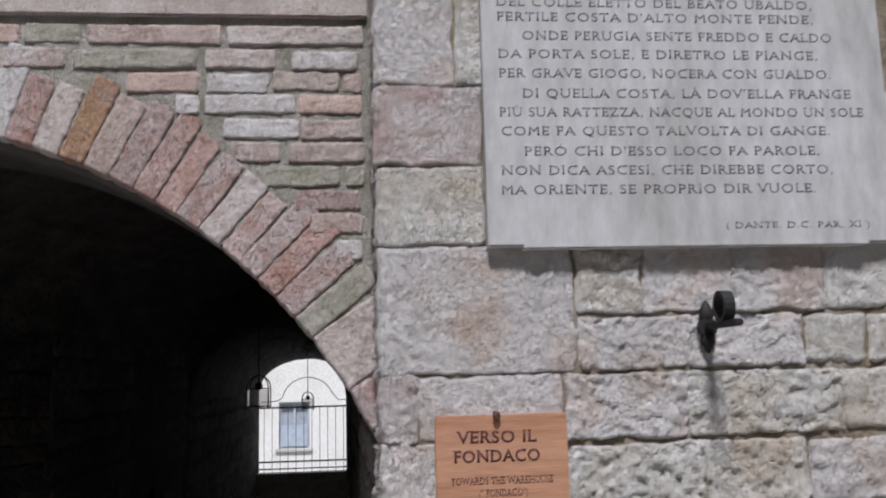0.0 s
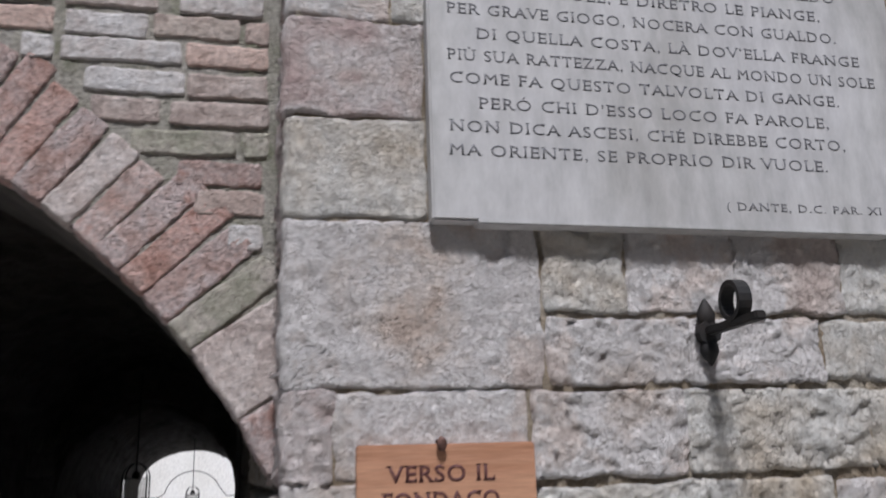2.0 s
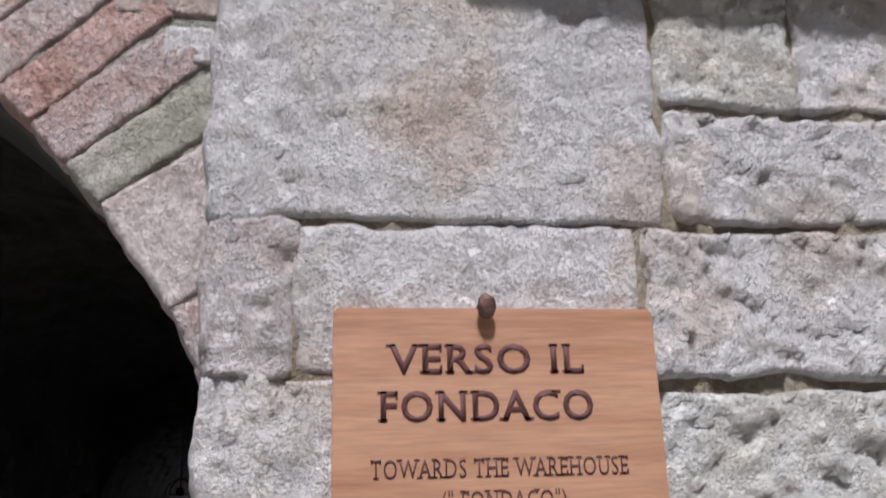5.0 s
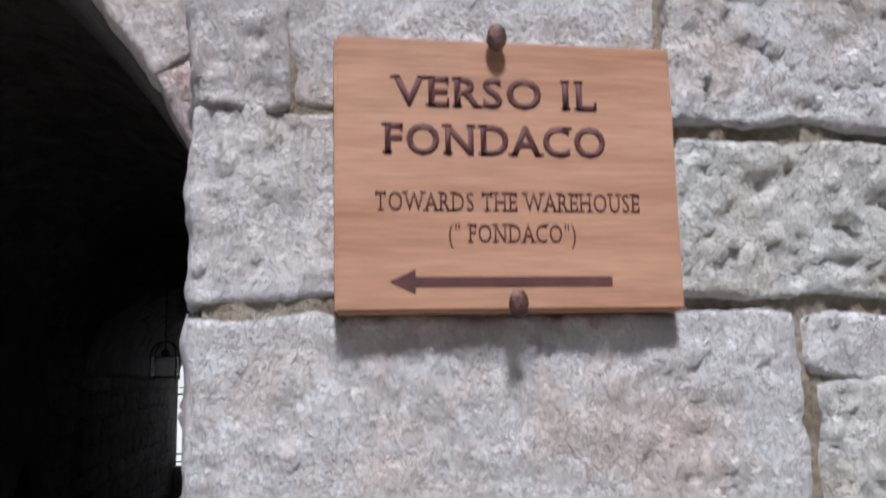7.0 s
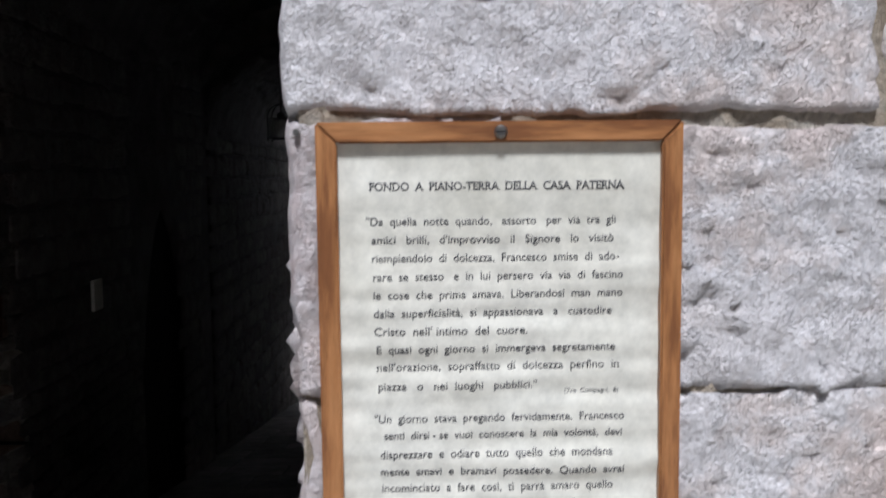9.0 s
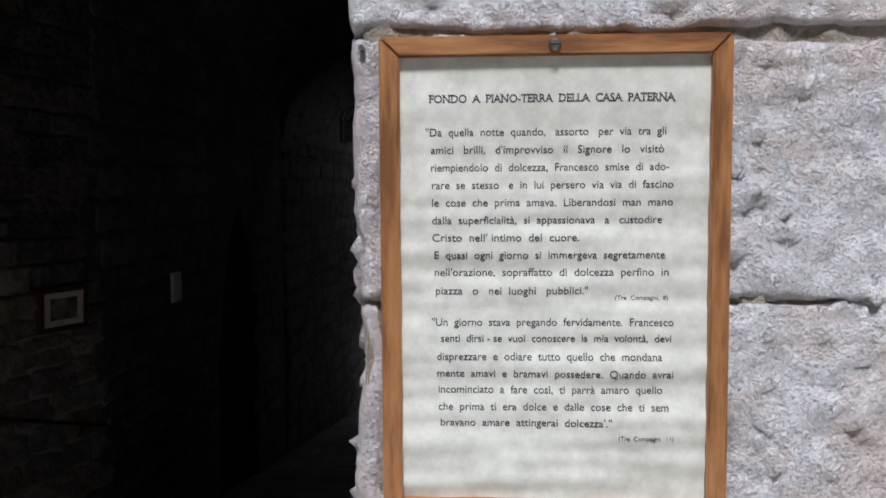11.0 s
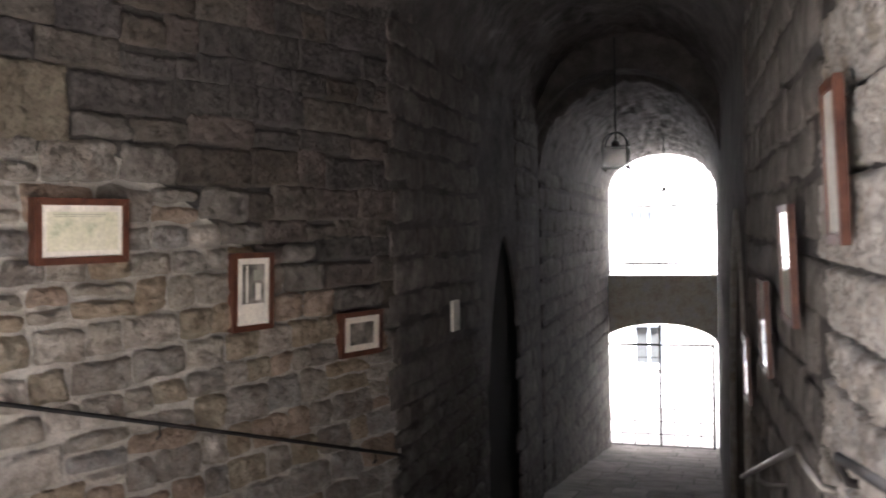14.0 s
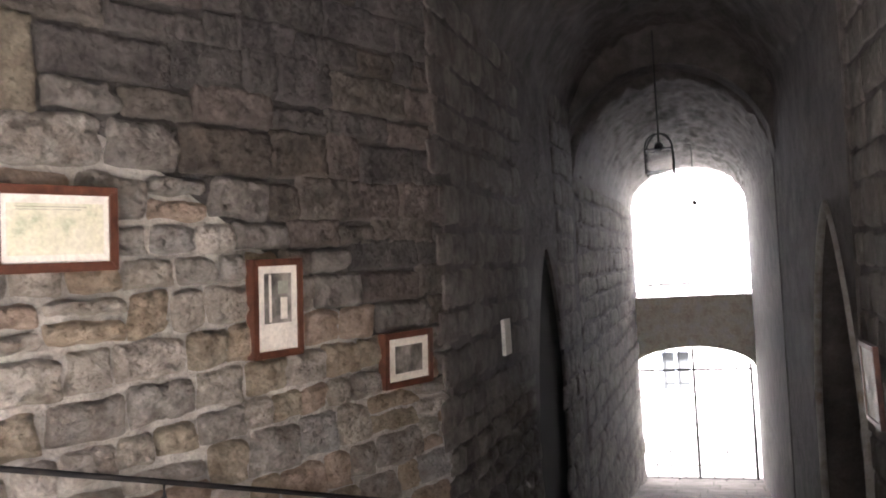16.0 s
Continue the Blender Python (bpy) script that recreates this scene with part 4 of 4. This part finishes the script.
for body, a, b, z in (("(Tre  Compagni,  8)", 0.311, 0.363, 1.339), ("(Tre  Compagni,  11)", 0.315, 0.369, 1.198)):
    lettering("word", body, a - 0.2495, b - 0.2495, z - 1.118, 0.0045, -0.0081, INK, framed, bend=ripple, thick=0.0003)
bm = bmesh.new()
bmesh.ops.create_cone(bm, cap_ends=True, segments=14, radius1=0.0065, radius2=0.0042, depth=0.004, matrix=pose(0.0005, -0.025, 0.4695, 90))
screw = part("screw", bm, STEEL, framed, "round steel screw head")
part("slot", boxes((-0.0048, 0.0055, -0.0274, -0.0268, 0.469, 0.4702)), IRON, screw)

# ---- small screw in the wall beside the frame ----
bm = bmesh.new()
bmesh.ops.create_cone(bm, cap_ends=True, segments=10, radius1=0.0035, radius2=0.003, depth=0.022, matrix=pose(0.061, 2.095, 1.589, 90))
tagged(part("wall_plug", bm, STEEL), "small dark metal plug in the stone beside the frame", "plug")

# ---- iron holder on the pier ----
holder = thing("iron_bracket", pose(0.853, 2.10, 2.375), "black wrought-iron torch bracket with a ring on the pier", "bracket")
bm = bmesh.new()
for sign_z, tall in ((1, 0.062), (-1, 0.058)):
    made = bmesh.ops.create_uvsphere(bm, u_segments=10, v_segments=8, radius=1)["verts"]
    for v in made:
        taper = 1 - 0.55 * max(0.0, v.co.z)
        v.co = Vector((v.co.x * 0.019 * taper, v.co.y * 0.014 * taper - 0.02, sign_z * ((v.co.z + 1) * tall / 2 + 0.006)))
part("wall_leaf", bm, IRON, holder, smooth=True)
part("boss", rod(bmesh.new(), [(0, 0.02, 0), (0, -0.03, 0)], 0.024, 10), IRON, holder)
part("bar", boxes((-0.011, 0.011, -0.205, -0.02, -0.006, 0.010), bevel=0.003), IRON, holder)
bm = bmesh.new()
loops = []
for d in range(-90, 271, 20):
    c, s = math.cos(math.radians(d)), math.sin(math.radians(d))
    loops.append([bm.verts.new(p) for p in ((-0.013, -0.128 + 0.036 * c, 0.042 + 0.038 * s), (0.013, -0.128 + 0.036 * c, 0.042 + 0.038 * s), (0.013, -0.128 + 0.027 * c, 0.042 + 0.029 * s), (-0.013, -0.128 + 0.027 * c, 0.042 + 0.029 * s))])
for a, b in zip(loops, loops[1:]):
    for i in range(4):
        bm.faces.new((a[i], a[(i + 1) % 4], b[(i + 1) % 4], b[i]))
part("ring", bm, IRON, holder)


# ---- pictures in the passage ----
def picture(u, z, w, h, rail, m, label, sheet, window, group, thick=0.045, lean=0.0, details=()):
    """A framed picture on a wall frame m: centre u along the wall, foot at z."""
    ob = thing("picture_frame", m @ pose(u, -0.012, z, lean, 0, 0), label, "picture", group)
    frame_rails(ob, w, h, rail, -thick, 0.0, REDWOOD, REDWOOD)
    part("backing", boxes((-w / 2 + rail * 0.5, w / 2 - rail * 0.5, -thick + 0.009, -0.003, rail * 0.5, h - rail * 0.5)), MAT, ob, "cream mount")
    if window:
        a, b, c, d = window
        part("print", boxes((a, b, -thick + 0.006, -thick + 0.0095, c, d)), sheet, ob)
    for a, b, c, d, mat in details:
        part("drawing", boxes((a, b, -thick + 0.004, -thick + 0.0065, c, d)), mat, ob)
    return ob


PICTURES = "pictures along the stone wall"
# positions along the slanting wall from its start
picture(1.662, 1.243, 0.41, 0.272, 0.030, SLANT, "reddish wooden frame with a faded map on the stone wall", SKETCH, (-0.155, 0.155, 0.055, 0.215), PICTURES, 0.06, 3,
        [(-0.13, 0.1, 0.203, 0.2055, SKETCHINK), (-0.13, 0.08, 0.195, 0.197, SKETCHINK)])
picture(2.545, 0.873, 0.255, 0.388, 0.028, SLANT, "tall reddish wooden frame with a dark photograph on the stone wall", PHOTO, (-0.068, 0.068, 0.135, 0.33), PICTURES, 0.045, 3,
        [(0.012, 0.045, 0.15, 0.235, MAT), (-0.046, -0.035, 0.14, 0.325, MAT), (0.0, 0.05, 0.25, 0.30, SKETCHINK)])
picture(3.315, 0.65, 0.34, 0.255, 0.030, SLANT, "reddish wooden frame with a dark picture near the wall's corner", PHOTO, (-0.095, 0.095, 0.065, 0.19), PICTURES, 0.045, 3)
card = thing("paper_card", pose(-2.118, 7.37, 0.63, 0, 0, 90), "small white paper notice on the dark wall", "notice")
part("sheet", boxes((-0.08, 0.08, -0.024, -0.001, 0.0, 0.215)), MAT, card)
for y, z, w, h in ((3.88, 1.29, 0.22, 0.42), (4.88, 0.976, 0.34, 0.44), (5.80, 0.643, 0.34, 0.445), (6.98, 0.274, 0.34, 0.41)):
    picture(2.1 - y, z, w, h, 0.028, RIGHT, "glazed reddish wooden frame on the rough passage wall", GLAZED, (-w / 2 + 0.03, w / 2 - 0.03, 0.03, h - 0.03), "pictures on the passage wall", 0.026, 2)


# ---- handrails ----
def handrail(points, radius, brackets, m, label, mat):
    ob = thing("handrail", m @ pose(points[0][0], 0, 0), label, "handrail", "handrails")
    ob_points = [(u - points[0][0], y, z) for u, y, z in points]
    part("bar", rod(bmesh.new(), ob_points, radius, 8), mat, ob, smooth=True)
    for u, y, z in brackets:
        u -= points[0][0]
        part("bracket", rod(bmesh.new(), [(u, 0.06, z - 0.07), (u, y * 0.6, z - 0.07), (u, y, z - 0.05), (u, y, z)], radius * 0.8, 6), mat, ob)
    return ob


handrail([(-0.1, -0.06, 1.15), (1.04, -0.06, 0.802), (1.337, -0.06, 0.711), (2.09, -0.06, 0.483), (3.60, -0.06, 0.02), (3.66, -0.05, -0.01), (3.67, -0.01, -0.03), (3.67, 0.06, -0.035)], 0.010,
         [(0.4, -0.06, 0.997), (2.0, -0.06, 0.51), (3.4, -0.06, 0.08)], SLANT, "thin black iron handrail sloping along the stone wall", IRON)
handrail([(-0.6, -0.05, 0.935), (-1.01, -0.05, 0.873), (-1.66, -0.05, 0.775), (-1.70, -0.045, 0.75), (-1.71, -0.02, 0.70), (-1.71, 0.06, 0.69)], 0.013, [(-0.8, -0.05, 0.905)], RIGHT, "short iron handrail on the passage wall", IRON)
handrail([(-2.0, 0.06, 0.58), (-2.0, -0.04, 0.60), (-2.02, -0.08, 0.66), (-2.10, -0.09, 0.685), (-4.35, -0.10, -0.04)], 0.013, [(-3.4, -0.095, 0.266)], RIGHT, "worn steel handrail going down the passage wall", STEEL)


# ---- lanterns ----
def lantern(x, y, z, drop, scale, label):
    """A wrought-iron cage lantern: domed ribs over a square glazed box, hung on a bar. z: its foot."""
    ob = thing("lantern", pose(x, y, z) @ Matrix.Diagonal((scale, scale, scale, 1)), label, "lantern", "hanging lanterns")
    w, h = 0.12, 0.20
    for sx in (-1, 1):
        for sy in (-1, 1):
            part("post", rod(bmesh.new(), [(sx * w, sy * w, -0.03), (sx * w, sy * w, h)], 0.008, 6), IRON, ob)
            part("rib", rod(bmesh.new(), [(sx * w * math.cos(a), sy * w * math.cos(a), h + 0.15 * math.sin(a)) for a in steps_between(0, math.pi / 2 - 0.06, 7)], 0.007, 6), IRON, ob)
            part("glass_pane", boxes((sx * w - 0.002, sx * w + 0.002, -w + 0.01, w - 0.01, 0.01, h - 0.01) if sy > 0 else (-w + 0.01, w - 0.01, sx * w - 0.002, sx * w + 0.002, 0.01, h - 0.01)), GLASS, ob)
    for k, zz in (("lower_hoop", 0.0), ("upper_hoop", h)):
        bm = bmesh.new()
        for sx in (-1, 1):
            box(bm, sx * w - 0.009, sx * w + 0.009, -w - 0.015, w + 0.015, zz - 0.006, zz + 0.006)
            box(bm, -w + 0.009, w - 0.009, sx * w - 0.009, sx * w + 0.009, zz - 0.005, zz + 0.005)
        part(k, bm, IRON, ob)
    bm = bmesh.new()
    made = bmesh.ops.create_uvsphere(bm, u_segments=10, v_segments=8, radius=0.045)["verts"]
    for v in made:
        v.co.z += h + 0.03
    part("bulb_holder", bm, IRON, ob, smooth=True)
    part("hanging_bar", rod(bmesh.new(), [(0, 0, h + 0.06), (0, 0, drop)], 0.008, 6), IRON, ob)
    return ob


lantern(-1.285, 10.66, 1.975, 1.3, 1.05, "black wrought-iron cage lantern hanging from the inner arch")
lantern(-1.06, 16.0, 1.76, 1.40, 0.85, "small black iron lantern hanging by the arched window")

# ---- gate and window grille ----
gate = thing("iron_gate", pose(-1.28, 18.0, -2.87), "black iron grid gate under a low arch", "gate")


def gate_top(x):
    return 1.99 + 0.415 * math.sqrt(max(0, 1 - (x / 1.0) ** 2)) - 0.02


for x in steps_between(-0.96, 0.96, 8):
    thick = 0.024 if abs(x) < 0.01 or abs(x) > 0.9 else 0.008
    part("upright_bar", rod(bmesh.new(), [(x, 0, 0.0), (x, 0, gate_top(x))], thick, 6), IRON, gate)
for k, z in enumerate(steps_between(0.06, 1.99, 8)):
    part("cross_bar", rod(bmesh.new(), [(-0.98, 0, z), (0.98, 0, z)], 0.022 if k in (0, 8) else 0.008, 6), IRON, gate)
grille = thing("window_grille", pose(-1.195, 18.0, 0.43), "black iron railing and scroll in the arched window", "grille")
for z, r in ((1.30, 0.019), (0.22, 0.018), (0.08, 0.014)):
    part("cross_bar", rod(bmesh.new(), [(-0.99, 0, z), (0.99, 0, z)], r, 6), IRON, grille)
for x in steps_between(-0.88, 0.88, 11):
    part("upright_bar", rod(bmesh.new(), [(x, 0, 0.0), (x, 0, 1.30)], 0.0055, 6), IRON, grille)
part("scroll", rod(bmesh.new(), [(-0.95, 0, 1.42), (-0.62, 0, 1.43)] + [(0.52 * math.cos(a), 0, 1.42 + 0.48 * math.sin(a)) for a in (math.radians(d) for d in range(170, 5, -15))] + [(0.62, 0, 1.43), (0.95, 0, 1.42)], 0.010, 6), IRON, grille)

# ---- the house across the far street ----
house = thing("house", pose(0, 22.0, -2.88), "pale ochre rendered house across the bright street", "house")
bm = bmesh.new()
HOLES = [(-2.10, -1.42, 0.95, 1.92), (-2.18, -1.42, 3.48, 4.62), (-5.6, -4.8, 3.48, 4.62), (1.6, 2.4, 3.48, 4.62), (1.6, 2.4, 0.95, 1.92)]
xs = sorted({-16.0, 14.0} | {a for h in HOLES for a in h[:2]})
zs = sorted({0.0, 6.7} | {a for h in HOLES for a in h[2:]})
corners = {(x, z): bm.verts.new((x, 0.0, z)) for x in xs for z in zs}
for x0, x1 in zip(xs, xs[1:]):
    for z0, z1 in zip(zs, zs[1:]):
        if not any(h[0] - 1e-6 <= x0 and x1 <= h[1] + 1e-6 and h[2] - 1e-6 <= z0 and z1 <= h[3] + 1e-6 for h in HOLES):
            bm.faces.new([corners[c] for c in ((x0, z0), (x1, z0), (x1, z1), (x0, z1))])
for v in bmesh.ops.extrude_face_region(bm, geom=list(bm.faces))["geom"]:
    if isinstance(v, bmesh.types.BMVert):
        v.co.y += 0.4
part("wall", bm, RENDER, house)
part("roof", boxes((-16.4, 14.4, -0.5, 6.0, 6.7, 6.95), bevel=0.04), BRICK, house)
for k, (x0, x1, z0, z1) in enumerate(HOLES):
    win = part("window", boxes((x0, x1, 0.16, 0.2, z0, z1)), SKYGLASS if z0 > 3 else DIMGLASS, house)
    part("sill", boxes((x0 - 0.08, x1 + 0.08, -0.06, 0.15, z0 - 0.08, z0 - 0.004), bevel=0.01), STREETSTONE, win)
    mid = (x0 + x1) / 2
    part("frame", boxes((x0, x0 + 0.05, 0.1, 0.156, z0, z1), (x1 - 0.05, x1, 0.1, 0.156, z0, z1), (mid - 0.03, mid + 0.03, 0.1, 0.156, z0 + 0.06, z1 - 0.06), (x0 + 0.05, x1 - 0.05, 0.1, 0.156, z0, z0 + 0.06), (x0 + 0.05, x1 - 0.05, 0.1, 0.156, z1 - 0.06, z1)), SHUTTER, win)
    if k:
        part("shutter", boxes((x0 + 0.05, x1 - 0.05, 0.03, 0.09, z0 + 0.05, (z0 + z1) / 2), bevel=0.01), SHUTTER, win)

# ---- stones of the passage walls ----
ROUND = [piece_mesh("stone", RUBBLE, (0, 0.09, 0.36, 0.66, 0.91, 1), (0, 0.12, 0.5, 0.88, 1), 100 + i, 0.3, 0.18, 0.28, 0.25, 0.12) for i in range(10)]
FLAT = [piece_mesh("stone", ASHLAR, (0, 0.04, 0.5, 0.96, 1), (0, 0.06, 0.5, 0.94, 1), 140 + i, 0.1, 0.09, 0.2, 0.4, 0.05) for i in range(6)]
rng = random.Random(11)


def rubble_rows(m, length, z0, z1, heights, widths, sets, parent, y, depth, keep, rest_name, rest_mat):
    """Rows of stones on a wall frame. Those inside keep(u, z) are pieces; the rest is one mesh."""
    verts, faces = [], []
    z = z0
    while z < z1:
        h = rng.uniform(*heights)
        u = rng.uniform(-0.25, -0.05)
        while u < length:
            w = rng.uniform(*widths)
            me = rng.choice(sets)
            d = depth * rng.uniform(0.7, 1.25)
            hh = h * rng.uniform(0.78, 1.04)
            if u + w > 0 and u + w < length + 0.03:
                local = m @ pose(u + w / 2, y, z + h / 2 + rng.uniform(-0.012, 0.012), 0, rng.uniform(-4.5, 4.5), 0) @ Matrix.Diagonal((w - 0.014, d, hh - 0.010, 1))
                if keep(u + w / 2, z + h / 2):
                    ob = new("stone", me)
                    ob.parent = parent
                    ob.matrix_basis = local
                else:
                    base = len(verts)
                    verts += [local @ v.co for v in me.vertices]
                    faces += [tuple(base + k for k in p.vertices) for p in me.polygons]
            u += w
        z += h
    if verts:
        me = bpy.data.meshes.new(rest_name)
        me.from_pydata(verts, [], faces)
        me.materials.append(rest_mat)
        me.shade_smooth()
        ob = new(rest_name, me)
        ob.parent = parent
        tagged(ob, kind="stuff")


rubble_rows(SLANT, 1.2, -0.9, 1.50, (0.10, 0.18), (0.11, 0.30), ROUND, wall_left, 0.012, 0.044, lambda u, z: False, "stonework", RUBBLE)
rng3 = random.Random(77)
UPPER = SLANT @ pose(0, 0.009, 0)
z = -0.95
k = 0
while z < 3.3:
    h = rng3.uniform(0.11, 0.20)
    u = 1.66 if z < 2.0 and z + h / 2 > 1.76 else 0.85 + rng3.uniform(0, 0.12)
    while u < SLANT_LENGTH - 0.06:
        # Past the rubble line stones switch to copies darkened for shade.
        above = z + h / 2 - rubble_top(u + 0.1)
        w = min(h * rng3.uniform(0.85, 1.9) if above < 0 else rng3.choice((0.13, 0.19, 0.26, 0.34, 0.46)) * rng3.uniform(0.85, 1.15), SLANT_LENGTH - u - 0.012)
        drop = noise.noise(Vector((u * 0.9, z, 3))) * 0.03 + 0.07 * (u - 2.2) * max(0.0, min(1.0, 1.5 - z))
        k += 1
        if above < 0.0 and h > 0.16 and rng3.random() < 0.4:
            cut = rng3.uniform(0.42, 0.6) * h
            rubble_stone(u, u + w - 0.003, z + drop, z + drop + cut - 0.003, SLANT, RUBBLE, wall_left, k)
            k += 1
            rubble_stone(u, u + w - 0.003, z + drop + cut, z + drop + h - 0.003, SLANT, RUBBLE, wall_left, k)
        elif above < 0.0:
            rubble_stone(u, u + w - 0.003, z + drop, z + drop + h - 0.003, SLANT, RUBBLE, wall_left, k)
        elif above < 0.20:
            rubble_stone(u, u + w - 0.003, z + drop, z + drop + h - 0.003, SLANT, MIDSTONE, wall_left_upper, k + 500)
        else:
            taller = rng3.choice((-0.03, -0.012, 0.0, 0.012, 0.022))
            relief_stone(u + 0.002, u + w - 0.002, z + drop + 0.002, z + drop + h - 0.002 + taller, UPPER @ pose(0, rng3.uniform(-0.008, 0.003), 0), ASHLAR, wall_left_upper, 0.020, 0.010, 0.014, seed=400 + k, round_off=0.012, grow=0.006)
        u += w
    z += h
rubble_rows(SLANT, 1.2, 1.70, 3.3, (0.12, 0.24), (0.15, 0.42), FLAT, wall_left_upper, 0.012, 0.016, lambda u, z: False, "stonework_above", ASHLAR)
relief_stone(1.205, 1.655, 1.74, 2.07, UPPER, OCHRESTONE, wall_left_upper, 0.020, 0.022, 0.014, seed=399, round_off=0.03, grow=0.0)
rng2 = random.Random(3)
z = -0.1
k = 0
while z < 3.3:
    h = rng2.uniform(0.14, 0.27)
    u = -0.012
    while u > -2.0:
        w = rng2.uniform(0.20, 0.44)
        k += 1
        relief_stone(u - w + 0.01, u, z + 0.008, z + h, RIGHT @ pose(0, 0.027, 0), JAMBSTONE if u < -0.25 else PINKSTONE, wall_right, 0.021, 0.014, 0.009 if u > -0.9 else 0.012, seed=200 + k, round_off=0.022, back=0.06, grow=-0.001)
        u -= w
    z += h
RIGHTFAR = RIGHT @ pose(-5.3, 0, 0)
rng = random.Random(17)
# The dim far stretch gets the stone that has shade in its colour.
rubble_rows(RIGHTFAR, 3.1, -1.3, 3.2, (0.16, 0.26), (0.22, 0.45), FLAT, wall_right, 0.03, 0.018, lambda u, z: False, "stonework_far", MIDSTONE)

# Stones of the inner walls, their lack of light painted in.
DIM = [piece_mesh("stone", INNERSTONE, (0, 0.08, 0.5, 0.92, 1), (0, 0.1, 0.5, 0.9, 1), 180 + i, 0.2, 0.14, 0.25, 0.3, 0.1) for i in range(6)]
rng = random.Random(31)
LOW = [piece_mesh("stone", MIDSTONE, (0, 0.08, 0.5, 0.92, 1), (0, 0.1, 0.5, 0.9, 1), 220 + i, 0.25, 0.16, 0.3, 0.3, 0.12) for i in range(6)]
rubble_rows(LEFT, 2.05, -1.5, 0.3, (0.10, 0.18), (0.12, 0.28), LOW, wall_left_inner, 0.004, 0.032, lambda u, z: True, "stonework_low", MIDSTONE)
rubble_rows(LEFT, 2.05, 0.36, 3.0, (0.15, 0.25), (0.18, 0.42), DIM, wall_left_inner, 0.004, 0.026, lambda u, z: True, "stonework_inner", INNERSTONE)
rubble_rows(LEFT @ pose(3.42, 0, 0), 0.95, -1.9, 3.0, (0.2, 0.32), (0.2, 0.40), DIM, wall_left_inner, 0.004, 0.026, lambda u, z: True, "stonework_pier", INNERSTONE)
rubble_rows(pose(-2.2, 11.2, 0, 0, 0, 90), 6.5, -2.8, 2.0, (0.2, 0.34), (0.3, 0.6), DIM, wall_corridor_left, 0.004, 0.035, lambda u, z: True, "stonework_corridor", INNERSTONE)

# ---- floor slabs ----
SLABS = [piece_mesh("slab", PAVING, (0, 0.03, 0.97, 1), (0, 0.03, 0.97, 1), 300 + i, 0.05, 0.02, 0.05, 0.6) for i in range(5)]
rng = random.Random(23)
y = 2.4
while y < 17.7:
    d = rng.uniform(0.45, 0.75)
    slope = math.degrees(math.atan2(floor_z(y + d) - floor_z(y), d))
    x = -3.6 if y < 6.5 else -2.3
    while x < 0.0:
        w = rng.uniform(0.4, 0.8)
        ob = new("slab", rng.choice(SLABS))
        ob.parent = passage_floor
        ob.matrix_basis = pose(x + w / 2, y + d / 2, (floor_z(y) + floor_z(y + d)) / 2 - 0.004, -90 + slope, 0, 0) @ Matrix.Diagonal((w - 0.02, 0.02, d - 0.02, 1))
        x += w
    y += d
